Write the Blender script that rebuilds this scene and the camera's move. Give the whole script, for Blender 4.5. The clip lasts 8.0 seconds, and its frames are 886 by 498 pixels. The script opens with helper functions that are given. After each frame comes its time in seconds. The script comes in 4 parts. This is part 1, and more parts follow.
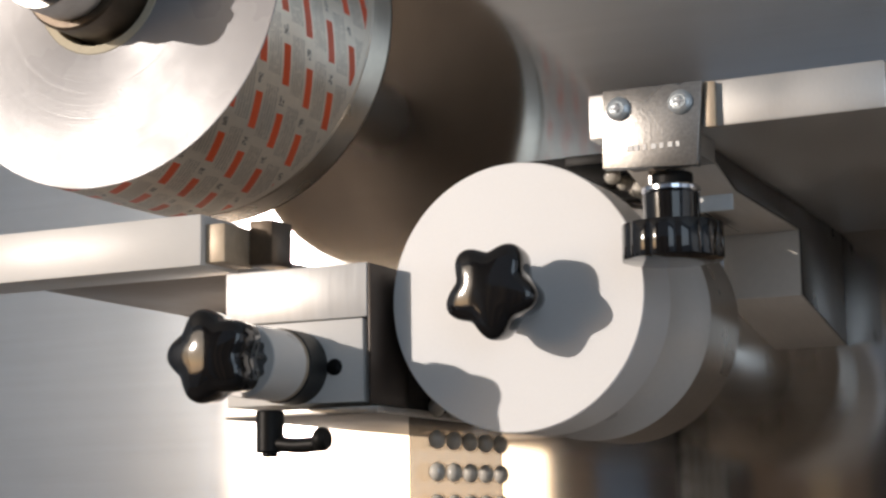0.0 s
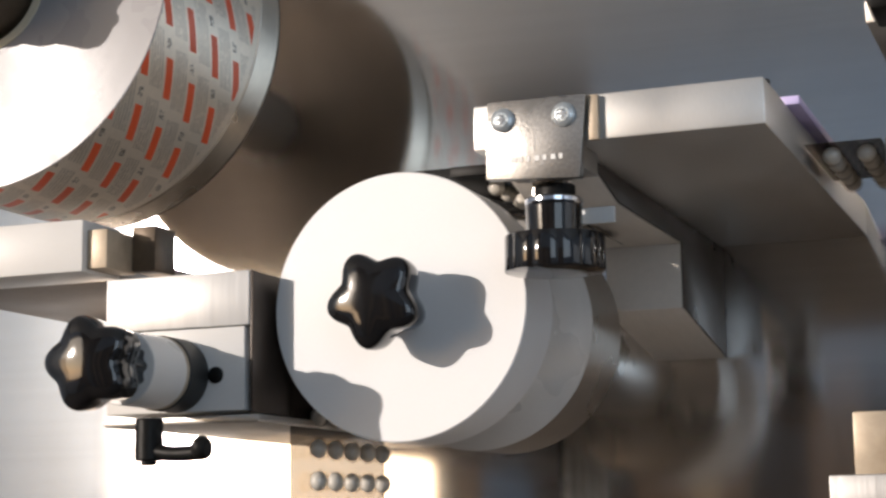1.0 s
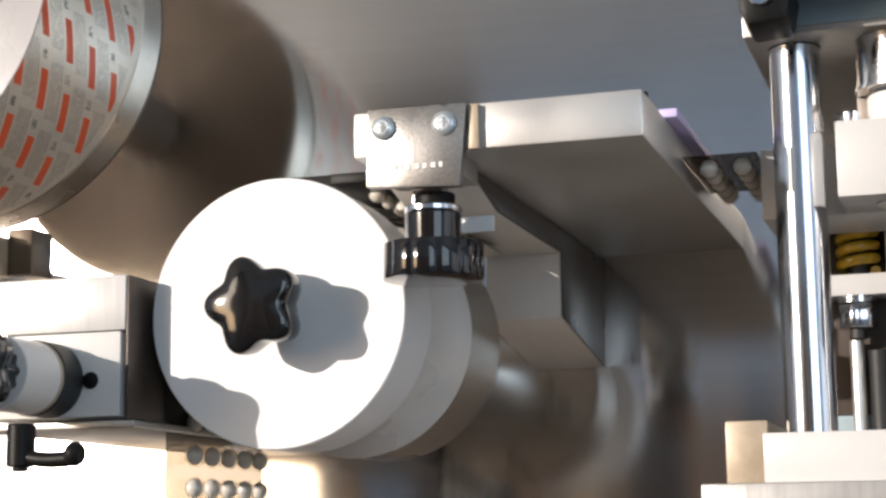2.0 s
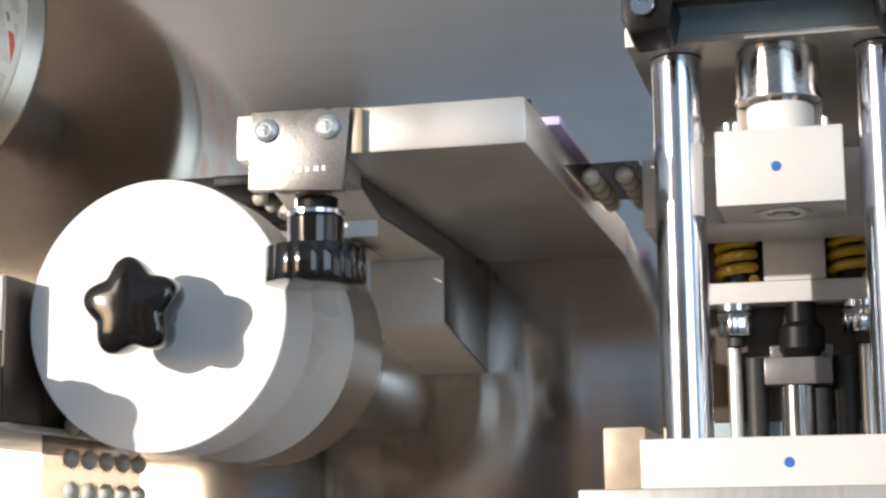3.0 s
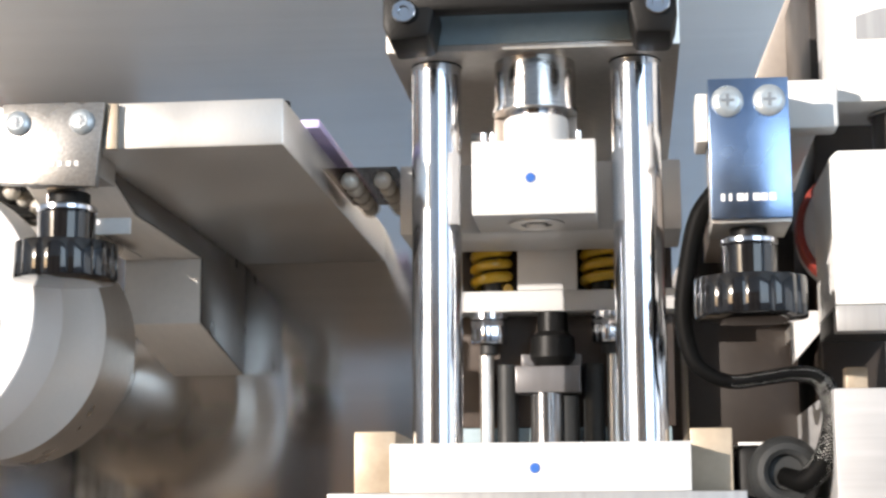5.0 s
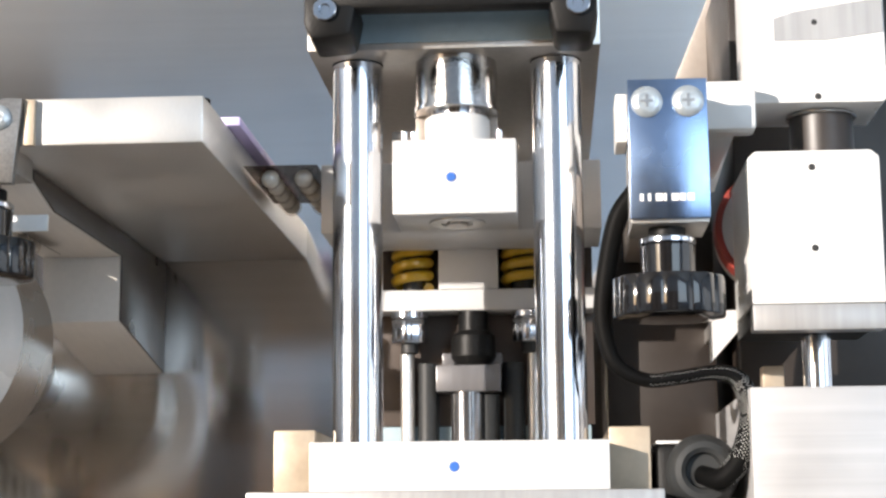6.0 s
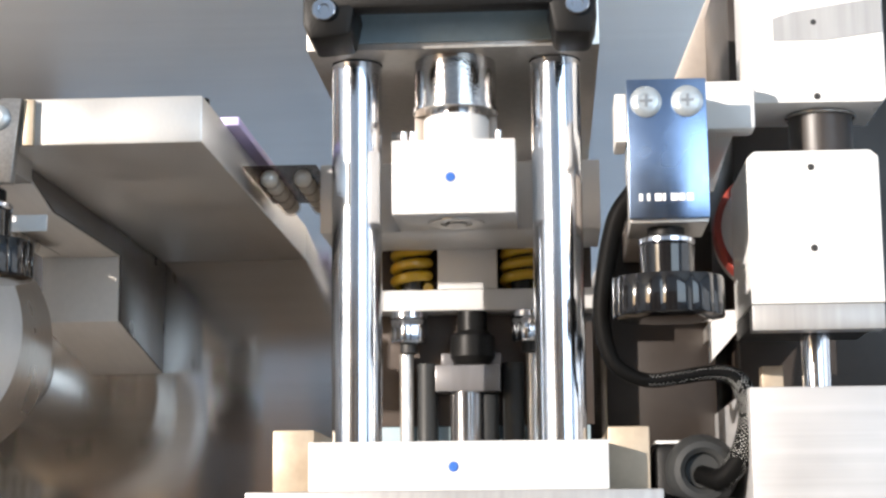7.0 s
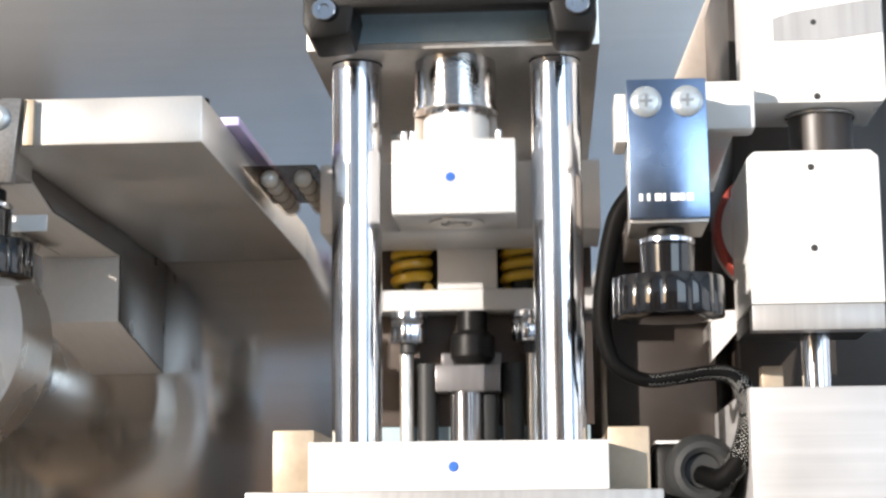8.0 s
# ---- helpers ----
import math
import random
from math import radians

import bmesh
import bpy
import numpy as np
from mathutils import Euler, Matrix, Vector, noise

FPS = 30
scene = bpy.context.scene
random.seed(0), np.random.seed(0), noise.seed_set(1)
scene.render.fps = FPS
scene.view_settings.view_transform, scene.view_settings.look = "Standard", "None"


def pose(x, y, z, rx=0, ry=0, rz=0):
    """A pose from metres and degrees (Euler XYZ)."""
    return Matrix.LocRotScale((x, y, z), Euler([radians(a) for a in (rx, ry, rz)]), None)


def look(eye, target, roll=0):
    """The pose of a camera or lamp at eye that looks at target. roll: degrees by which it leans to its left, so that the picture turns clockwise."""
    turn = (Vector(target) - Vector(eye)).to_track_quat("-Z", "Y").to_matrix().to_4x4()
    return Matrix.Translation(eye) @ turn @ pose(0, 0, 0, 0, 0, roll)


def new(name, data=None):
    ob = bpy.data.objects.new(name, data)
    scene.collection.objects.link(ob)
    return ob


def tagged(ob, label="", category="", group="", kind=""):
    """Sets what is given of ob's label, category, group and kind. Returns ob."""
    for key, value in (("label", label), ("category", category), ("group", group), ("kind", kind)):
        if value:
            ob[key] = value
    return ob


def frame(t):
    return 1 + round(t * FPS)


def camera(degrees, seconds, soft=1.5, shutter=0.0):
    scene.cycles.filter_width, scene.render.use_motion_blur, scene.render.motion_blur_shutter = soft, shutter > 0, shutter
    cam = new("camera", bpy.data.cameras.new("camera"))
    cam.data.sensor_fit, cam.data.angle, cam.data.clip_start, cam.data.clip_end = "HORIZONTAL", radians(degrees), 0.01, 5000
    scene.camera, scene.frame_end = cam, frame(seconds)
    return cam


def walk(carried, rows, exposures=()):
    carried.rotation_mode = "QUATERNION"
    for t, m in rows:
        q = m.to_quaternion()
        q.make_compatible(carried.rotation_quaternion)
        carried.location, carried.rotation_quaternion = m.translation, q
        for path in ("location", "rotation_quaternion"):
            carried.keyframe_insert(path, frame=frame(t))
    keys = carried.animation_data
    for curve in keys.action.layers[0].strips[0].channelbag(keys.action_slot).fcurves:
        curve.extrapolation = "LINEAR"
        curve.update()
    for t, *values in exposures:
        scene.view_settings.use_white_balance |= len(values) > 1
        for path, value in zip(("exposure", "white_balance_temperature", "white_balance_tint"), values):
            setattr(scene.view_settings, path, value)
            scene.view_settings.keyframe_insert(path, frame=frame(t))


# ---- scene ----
cam = camera(28.76, 8.0, 2.5, 0.35)
PATH = [
    # seconds, eye, heading, rise, lean
    (0, (0.1174, -1.0445, 1.1417), -24.735, 8.989, -0.942),
    (0.5, (0.1195, -1.0435, 1.1417), -23.037, 9.122, -0.838),
    (1, (0.1220, -1.0425, 1.1417), -21.088, 9.241, -0.809),
    (1.5, (0.1245, -1.0416, 1.1417), -19.187, 9.350, -0.766),
    (3, (0.1319, -1.0394, 1.1417), -13.645, 9.556, -0.570),
    (3.5, (0.1343, -1.0389, 1.1417), -11.834, 9.590, -0.506),
    (4, (0.1369, -1.0384, 1.1417), -9.941, 9.610, -0.390),
    (4.5, (0.1395, -1.0379, 1.1417), -8.008, 9.600, -0.351),
    (5, (0.1423, -1.0376, 1.1417), -6.021, 9.611, -0.269),
    (5.2, (0.1433, -1.0375, 1.1417), -5.263, 9.611, -0.227),
    (5.5, (0.1447, -1.0374, 1.1417), -4.283, 9.577, -0.359),
    (5.8, (0.1455, -1.0373, 1.1417), -3.723, 9.558, -0.435),
    (6.1, (0.1458, -1.0373, 1.1417), -3.513, 9.551, -0.463),
    (8, (0.1458, -1.0373, 1.1417), -3.513, 9.551, -0.463),
]


def aimed(eye, heading, rise, lean):
    h, r = radians(heading), radians(rise)
    ahead = Vector((math.sin(h) * math.cos(r), math.cos(h) * math.cos(r), math.sin(r)))
    return look(eye, Vector(eye) + ahead, lean)


LIGHT = [(0.0, -0.76, 7050, 16), (1.0, -0.50, 7000, 16), (2.0, -0.12, 6950, 15), (3.5, 0.12, 6850, 14), (4.5, 0.36, 6850, 14), (6.0, 0.54, 6850, 14), (8.0, 0.54, 6850, 14)]
walk(cam, [(t, aimed(eye, heading, rise, lean)) for t, eye, heading, rise, lean in PATH], LIGHT)

# ---- light ----
SUN_WAY = Vector((0.640, 0.745, -0.185)).normalized()
world = bpy.data.worlds.new("sky")
scene.world = world
world.use_nodes = True
sky = world.node_tree.nodes.new("ShaderNodeTexSky")
sky.sky_type, sky.sun_disc = "NISHITA", False
sky.sun_elevation = math.asin(-SUN_WAY.z)
sky.sun_rotation = math.atan2(-SUN_WAY.x, -SUN_WAY.y)
world.node_tree.links.new(sky.outputs[0], world.node_tree.nodes["Background"].inputs[0])
world.node_tree.nodes["Background"].inputs[1].default_value = 0.08
sun_data = bpy.data.lights.new("sun", "SUN")
sun_data.energy, sun_data.angle, sun_data.color = 5.0, radians(0.6), (1.0, 0.96, 0.90)
sun = new("sun", sun_data)
sun.matrix_world = look((-3, -3.5, 2.2), Vector((-3, -3.5, 2.2)) + SUN_WAY)


def sky_lamp(x, z, wide, high, watts, y=-3.05, tone=(0.60, 0.80, 1.0)):
    """Area lamp for sky light at an unseen south or north window opening."""
    data = bpy.data.lights.new("sky_lamp", "AREA")
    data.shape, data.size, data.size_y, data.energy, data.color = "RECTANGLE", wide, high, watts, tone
    new("sky_lamp", data).matrix_world = look((x, y, z), (x, 0, z))


sky_lamp(2.10, 1.80, 2.3, 1.7, 38)
sky_lamp(-3.03, 1.80, 1.7, 1.7, 36, tone=(1.0, 0.93, 0.82))  # the bright haze round the sun
# Added lamp at an invented high opening, to brighten the south wall.
sky_lamp(-0.20, 2.55, 3.0, 0.55, 26, 2.05)


# ---- materials ----
def material(name, color, rough=0.5, metal=0.0, vary=0.06, grain=60.0, bump=0.05, stretch=(1, 1, 1), rough_vary=0.08,
             aniso=0.0, axis="Z", coat=0.0, second=None, shine=0.5):
    """A surface with fine grain and broad uneven patches in colour, gloss and relief."""
    m = bpy.data.materials.new(name)
    m.use_nodes = True
    nodes, links = m.node_tree.nodes, m.node_tree.links
    b = nodes["Principled BSDF"]
    b.inputs["Metallic"].default_value = metal
    b.inputs["Specular IOR Level"].default_value = shine
    b.inputs["Coat Weight"].default_value = coat
    b.inputs["Coat Roughness"].default_value = 0.08
    coords = nodes.new("ShaderNodeTexCoord")
    mapping = nodes.new("ShaderNodeMapping")
    mapping.inputs["Scale"].default_value = stretch
    links.new(coords.outputs["Object"], mapping.inputs[0])
    fine, broad = nodes.new("ShaderNodeTexNoise"), nodes.new("ShaderNodeTexNoise")
    fine.inputs["Scale"].default_value, fine.inputs["Detail"].default_value = grain, 5
    broad.inputs["Scale"].default_value, broad.inputs["Detail"].default_value = 14, 3
    links.new(mapping.outputs[0], fine.inputs[0])
    links.new(coords.outputs["Object"], broad.inputs[0])
    both = nodes.new("ShaderNodeMath")
    both.operation = "MULTIPLY_ADD"
    both.inputs[1].default_value = 0.5
    half = nodes.new("ShaderNodeMath")
    half.operation = "MULTIPLY"
    half.inputs[1].default_value = 0.5
    links.new(broad.outputs[0], half.inputs[0])
    links.new(fine.outputs[0], both.inputs[0])
    links.new(half.outputs[0], both.inputs[2])
    ramp = nodes.new("ShaderNodeMapRange")
    ramp.inputs[1].default_value, ramp.inputs[2].default_value = 0.3, 0.7
    links.new(both.outputs[0], ramp.inputs[0])
    mix = nodes.new("ShaderNodeMix")
    mix.data_type = "RGBA"
    low = second or tuple(c * (1 - 2 * vary) for c in color)
    mix.inputs[6].default_value, mix.inputs[7].default_value = (*low, 1), (*color, 1)
    links.new(ramp.outputs[0], mix.inputs[0])
    links.new(mix.outputs[2], b.inputs["Base Color"])
    gloss = nodes.new("ShaderNodeMapRange")
    gloss.inputs[1].default_value, gloss.inputs[2].default_value = 0.3, 0.7
    gloss.inputs[3].default_value, gloss.inputs[4].default_value = max(0.02, rough - rough_vary), rough + rough_vary
    links.new(broad.outputs[0], gloss.inputs[0])
    links.new(gloss.outputs[0], b.inputs["Roughness"])
    if bump:
        relief = nodes.new("ShaderNodeBump")
        relief.inputs["Strength"].default_value, relief.inputs["Distance"].default_value = bump, 0.001
        links.new(fine.outputs[0], relief.inputs["Height"])
        links.new(relief.outputs[0], b.inputs["Normal"])
    if aniso:
        b.inputs["Anisotropic"].default_value = aniso
        tangent = nodes.new("ShaderNodeTangent")
        tangent.direction_type, tangent.axis = "RADIAL", axis
        links.new(tangent.outputs[0], b.inputs["Tangent"])
    return m


ANODISED = material("anodised_aluminium", (0.71, 0.705, 0.69), 0.34, 0.0, 0.03, 300, 0.06, (1, 1, 6))
MATT_WHITE = material("bead_blasted_disc", (0.78, 0.79, 0.80), 0.42, 0.0, 0.02, 500, 0.08)
MILLED = material("milled_aluminium", (0.62, 0.60, 0.57), 0.33, 0.85, 0.10, 220, 0.15, (1, 1, 0.06), aniso=0.5)
TURNED = material("turned_aluminium", (0.74, 0.725, 0.70), 0.30, 0.1, 0.03, 400, 0.05)
# Browner and darker than the hub and the front disc.
SHELL = material("brownish_shell", (0.42, 0.37, 0.32), 0.30, 0.7, 0.10, 200, 0.06)
BRUSHED = material("brushed_steel", (0.60, 0.59, 0.57), 0.30, 1.0, 0.12, 260, 0.12, (0.04, 1, 1), aniso=0.4)
PANEL = material("polished_steel_sheet", (0.84, 0.83, 0.82), 0.110, 1.0, 0.05, 160, 0.012, (0.03, 1, 1), rough_vary=0.008, aniso=0.92, axis="X")
# Shade of the arm's right side, put into the colour.
ARM_SHADE = material("arm_side_shade", (0.115, 0.098, 0.086), 0.30, 0.35, 0.12, 200, 0.04, (1, 0.05, 1))
DEEP_BROWN = material("deep_brown", (0.030, 0.023, 0.019), 0.42, 0.0, 0.15, 120, 0.08)
SATIN = material("satin_aluminium", (0.76, 0.72, 0.67), 0.45, 0.1, 0.05, 240, 0.05, (1, 0.1, 1))
PRESS_WHITE = material("white_press_paint", (0.585, 0.585, 0.58), 0.36, 0.0, 0.04, 300, 0.06, (1, 1, 6))
PLATE = material("clear_anodised_plate", (0.68, 0.67, 0.65), 0.40, 0.75, 0.05, 300, 0.06, (6, 1, 1))
TOP_BAR = material("scratched_bright_steel", (0.66, 0.66, 0.655), 0.38, 0.3, 0.10, 260, 0.12, (1, 1, 0.05))


def board_wood():
    """Timber whose boards differ from one another in tone."""
    m = material("painted_timber", (0.9, 0.9, 0.9), 0.5, 0.0, 0.12, 30, 0.1, (4, 4, 0.3))
    nodes, links = m.node_tree.nodes, m.node_tree.links
    b = nodes["Principled BSDF"]
    grain = b.inputs["Base Color"].links[0].from_socket
    info, ramp, mix = nodes.new("ShaderNodeObjectInfo"), nodes.new("ShaderNodeValToRGB"), nodes.new("ShaderNodeMix")
    tones = ramp.color_ramp
    tones.interpolation = "CONSTANT"
    tones.elements[0].color = (0.10, 0.065, 0.045, 1)
    tones.elements[1].position, tones.elements[1].color = 0.84, (0.95, 0.66, 0.38, 1)
    for place, tone in ((0.34, (0.42, 0.26, 0.16, 1)), (0.58, (0.30, 0.37, 0.46, 1)), (0.70, (0.16, 0.12, 0.10, 1))):
        tones.elements.new(place).color = tone
    links.new(info.outputs["Random"], ramp.inputs[0])
    mix.data_type, mix.blend_type = "RGBA", "MULTIPLY"
    mix.inputs[0].default_value = 0.45
    links.new(ramp.outputs[0], mix.inputs[6])
    links.new(grain, mix.inputs[7])
    links.new(mix.outputs[2], b.inputs["Base Color"])
    return m


def slat_cloth():
    """Tan cloth through which the daylight shows."""
    m = material("tan_slat_cloth", (0.62, 0.46, 0.31), 0.8, 0.0, 0.10, 300, 0.1)
    nodes, links = m.node_tree.nodes, m.node_tree.links
    b = nodes["Principled BSDF"]
    through_light, mix = nodes.new("ShaderNodeBsdfTranslucent"), nodes.new("ShaderNodeMixShader")
    info, tone = nodes.new("ShaderNodeObjectInfo"), nodes.new("ShaderNodeMix")
    tone.data_type = "RGBA"
    tone.inputs[6].default_value, tone.inputs[7].default_value = (0.70, 0.43, 0.25, 1), (1.0, 0.82, 0.60, 1)
    links.new(info.outputs["Random"], tone.inputs[0])
    links.new(tone.outputs[2], through_light.inputs[0])
    mix.inputs[0].default_value = 0.85
    links.new(b.outputs[0], mix.inputs[1])
    links.new(through_light.outputs[0], mix.inputs[2])
    links.new(mix.outputs[0], nodes["Material Output"].inputs[0])
    return m


SLAT_CLOTH = slat_cloth()
TIMBER = board_wood()
CHROME = material("hard_chrome", (0.72, 0.745, 0.79), 0.14, 1.0, 0.03, 90, 0.01, rough_vary=0.03)
GLAND_NICKEL = material("speckled_nickel", (0.60, 0.575, 0.55), 0.12, 1.0, 0.14, 650, 0.16, rough_vary=0.05)
DARK_STEEL = material("dark_ground_steel", (0.26, 0.255, 0.26), 0.20, 0.9, 0.10, 200, 0.05)
GREY_STEEL = material("grey_milled_steel", (0.20, 0.195, 0.20), 0.34, 0.3, 0.12, 200, 0.1, (1, 1, 0.1))
CABLE_BLACK = material("black_braid", (0.005, 0.005, 0.005), 0.5, 0.0, 0.2, 700, 0.2, shine=0.06)
# Dark brown that stands for shade on the clamp and behind the press columns.
SHADE_BROWN = material("shade_brown", (0.070, 0.052, 0.042), 0.40, 0.2, 0.15, 120, 0.1)
NICKEL = material("nickel_plate", (0.50, 0.485, 0.465), 0.27, 0.85, 0.25, 500, 0.14, rough_vary=0.12)
ZINC = material("zinc_plate", (0.54, 0.58, 0.60), 0.30, 0.6, 0.12, 300, 0.3, second=(0.38, 0.45, 0.50))
BLACK = material("black_gloss_plastic", (0.008, 0.008, 0.009), 0.09, 0.0, 0.1, 200, 0.02, coat=0.4, rough_vary=0.04)
BLACK_MATT = material("black_matt_plastic", (0.010, 0.010, 0.010), 0.45, 0.0, 0.15, 600, 0.15, shine=0.14)
RUBBER = material("grey_rubber", (0.030, 0.032, 0.033), 0.5, 0.0, 0.12, 300, 0.15, shine=0.3)
BRUSHED_FLAT = material("scratched_steel", (0.40, 0.395, 0.39), 0.40, 0.35, 0.16, 240, 0.12, (1, 1, 0.05))
MILLED_FLAT = material("fly_cut_aluminium", (0.46, 0.46, 0.465), 0.42, 0.2, 0.14, 160, 0.2, (0.02, 1, 1))
BEIGE = material("aged_aluminium_bronze", (0.50, 0.415, 0.315), 0.45, 0.25, 0.10, 120, 0.1, second=(0.36, 0.29, 0.215))
YELLOW = material("yellow_spring_paint", (0.62, 0.38, 0.02), 0.32, 0.0, 0.12, 150, 0.05, coat=0.3)
BLUE_DOT = material("blue_marker_plastic", (0.03, 0.14, 0.50), 0.4, 0.0, 0.15, 300, 0.05)
# Base colour holds the blue that the bare steel would reflect.
BLUE_TINT_STEEL = material("blue_tint_steel", (0.31, 0.43, 0.64), 0.22, 1.0, 0.06, 120, 0.03, second=(0.24, 0.35, 0.55))
FACE_PLATE = material("blue_grey_plate", (0.30, 0.40, 0.45), 0.42, 0.0, 0.08, 200, 0.05)
RED = material("red_rubber_ring", (0.30, 0.045, 0.032), 0.42, 0.0, 0.12, 200, 0.08)
LILAC = material("lilac_plastic", (0.56, 0.49, 0.78), 0.45, 0.0, 0.05, 150, 0.03)
CREAM = material("cream_cardboard", (0.66, 0.60, 0.46), 0.75, 0.0, 0.08, 400, 0.2)
POLISHED_BRONZE = material("polished_bronze", (0.64, 0.57, 0.48), 0.30, 1.0, 0.08, 120, 0.04)
FLANGE_IMAGE_BROWN = material("flange_image_brown", (0.165, 0.122, 0.088), 0.45, 0.3, 0.15, 60, 0.08)
CORE_SHADE_BROWN = material("brown_bore_and_shade", (0.14, 0.105, 0.075), 0.4, 0.5, 0.15, 200, 0.1)
PILL = material("white_pill", (0.78, 0.76, 0.70), 0.45, 0.0, 0.05, 300, 0.05)
BRAID_GLINT = material("pale_braid_glint", (0.50, 0.50, 0.49), 0.4, 0.0, 0.2, 600, 0.1)
PRINT_BAR = material("etched_bar", (0.85, 0.84, 0.82), 0.6, 0.0, 0.1, 600, 0.1)
GREY_CAST = material("grey_bracket", (0.40, 0.35, 0.31), 0.42, 0.35, 0.08, 150, 0.08)
RECESS = material("screw_recess", (0.34, 0.36, 0.38), 0.3, 0.6, 0.2, 300, 0.1)
DARK_HOLE = material("dark_bore", (0.02, 0.02, 0.02), 0.6, 0.0, 0.1, 200, 0.05)
WALL = material("painted_wall", (0.70, 0.81, 0.94), 0.8, 0.0, 0.05, 40, 0.1)
CEILING = material("white_ceiling", (0.86, 0.86, 0.85), 0.85, 0.0, 0.04, 40, 0.1)
FLOOR = material("brown_floor", (0.17, 0.125, 0.095), 0.45, 0.0, 0.12, 30, 0.1)


def clear(name, tint=(0.97, 0.97, 0.96), rough=0.12, share=0.5):
    """Thin clear plastic: mostly see-through, with a sheen."""
    m = bpy.data.materials.new(name)
    m.use_nodes = True
    nodes, links = m.node_tree.nodes, m.node_tree.links
    nodes.remove(nodes["Principled BSDF"])
    sheen, see, mix = nodes.new("ShaderNodeBsdfGlossy"), nodes.new("ShaderNodeBsdfTransparent"), nodes.new("ShaderNodeMixShader")
    crinkle, relief, coords = nodes.new("ShaderNodeTexNoise"), nodes.new("ShaderNodeBump"), nodes.new("ShaderNodeTexCoord")
    crinkle.inputs["Scale"].default_value = 90
    relief.inputs["Strength"].default_value, relief.inputs["Distance"].default_value = 0.3, 0.001
    links.new(coords.outputs["Object"], crinkle.inputs[0])
    links.new(crinkle.outputs[0], relief.inputs["Height"])
    links.new(relief.outputs[0], sheen.inputs["Normal"])
    sheen.inputs["Roughness"].default_value = rough
    see.inputs[0].default_value = (*tint, 1)
    mix.inputs[0].default_value = share
    links.new(see.outputs[0], mix.inputs[1])
    links.new(sheen.outputs[0], mix.inputs[2])
    links.new(mix.outputs[0], nodes["Material Output"].inputs[0])
    return m


# Dark tint also holds the shade behind the film and its dark reflections.
FILM = clear("dark_tint_blister_film", (0.46, 0.45, 0.44), 0.18, 0.10)
FILM_WEB = clear("dark_tint_web_film", (0.46, 0.42, 0.39), 0.18, 0.10)
POCKET = clear("clear_pocket", (0.92, 0.90, 0.88), 0.08, 0.07)
FROSTED = material("frosted_acrylic", (0.80, 0.80, 0.79), 0.35, 0.0, 0.06, 300, 0.05)


def foil_print():
    """Printed foil: slanted rows of red bars and rows of small grey bars round the roll."""
    m = material("printed_foil", (0.80, 0.72, 0.61), 0.36, 0.25, 0.08, 200, 0.08)
    nodes, links = m.node_tree.nodes, m.node_tree.links
    b = nodes["Principled BSDF"]
    base = b.inputs["Base Color"].links[0].from_socket

    def op(kind, a, c=None, d=None):
        n = nodes.new("ShaderNodeMath")
        n.operation = kind
        for k, v in enumerate((a, c, d)):
            if v is None:
                continue
            if isinstance(v, (int, float)):
                n.inputs[k].default_value = v
            else:
                links.new(v, n.inputs[k])
        return n.outputs[0]

    coords, parts = nodes.new("ShaderNodeTexCoord"), nodes.new("ShaderNodeSeparateXYZ")
    links.new(coords.outputs["Object"], parts.inputs[0])
    turn = op("ARCTAN2", parts.outputs[2], parts.outputs[0])
    around = op("MULTIPLY", turn, 20 / math.tau)
    along = op("MULTIPLY", parts.outputs[1], 1 / 0.0349)
    slant = op("MULTIPLY_ADD", turn, 20 / math.tau, along)
    lane = op("FLOOR", slant)
    across = op("FRACT", slant)
    step = op("MULTIPLY_ADD", lane, 0.2, around)
    place = op("FRACT", step)

    def band(v, low, high):
        return op("MULTIPLY", op("GREATER_THAN", v, low), op("LESS_THAN", v, high))

    printed = op("LESS_THAN", along, 4.0)
    red = op("MULTIPLY", op("MULTIPLY", band(across, 0.06, 0.35), printed), band(place, 0.15, 0.72))
    line = op("FRACT", op("MULTIPLY", across, 9.0))
    letter = nodes.new("ShaderNodeTexNoise")
    letter.inputs["Scale"].default_value = 420
    links.new(coords.outputs["Object"], letter.inputs[0])
    grey = op("MULTIPLY", op("MULTIPLY", op("MULTIPLY", band(across, 0.46, 0.96), printed), band(place, 0.05, 0.88)),
              op("MULTIPLY", op("LESS_THAN", line, 0.55), op("GREATER_THAN", letter.outputs[0], 0.40)))
    dark = op("MULTIPLY", op("MULTIPLY", band(across, 0.08, 0.26), printed), op("MULTIPLY", band(place, 0.84, 0.98), op("GREATER_THAN", letter.outputs[0], 0.47)))

    def over(under, top, mask):
        n = nodes.new("ShaderNodeMix")
        n.data_type = "RGBA"
        links.new(mask, n.inputs[0])
        links.new(under, n.inputs[6])
        n.inputs[7].default_value = (*top, 1)
        return n.outputs[2]

    shown = over(base, (0.24, 0.21, 0.18), op("MULTIPLY", grey, 0.55))
    shown = over(shown, (0.10, 0.09, 0.08), op("MULTIPLY", dark, 0.8))
    shown = over(shown, (0.80, 0.10, 0.020), red)
    links.new(shown, b.inputs["Base Color"])
    links.new(op("MULTIPLY_ADD", red, -0.5, 0.5), b.inputs["Metallic"])
    return m


FOIL_PRINT = foil_print()


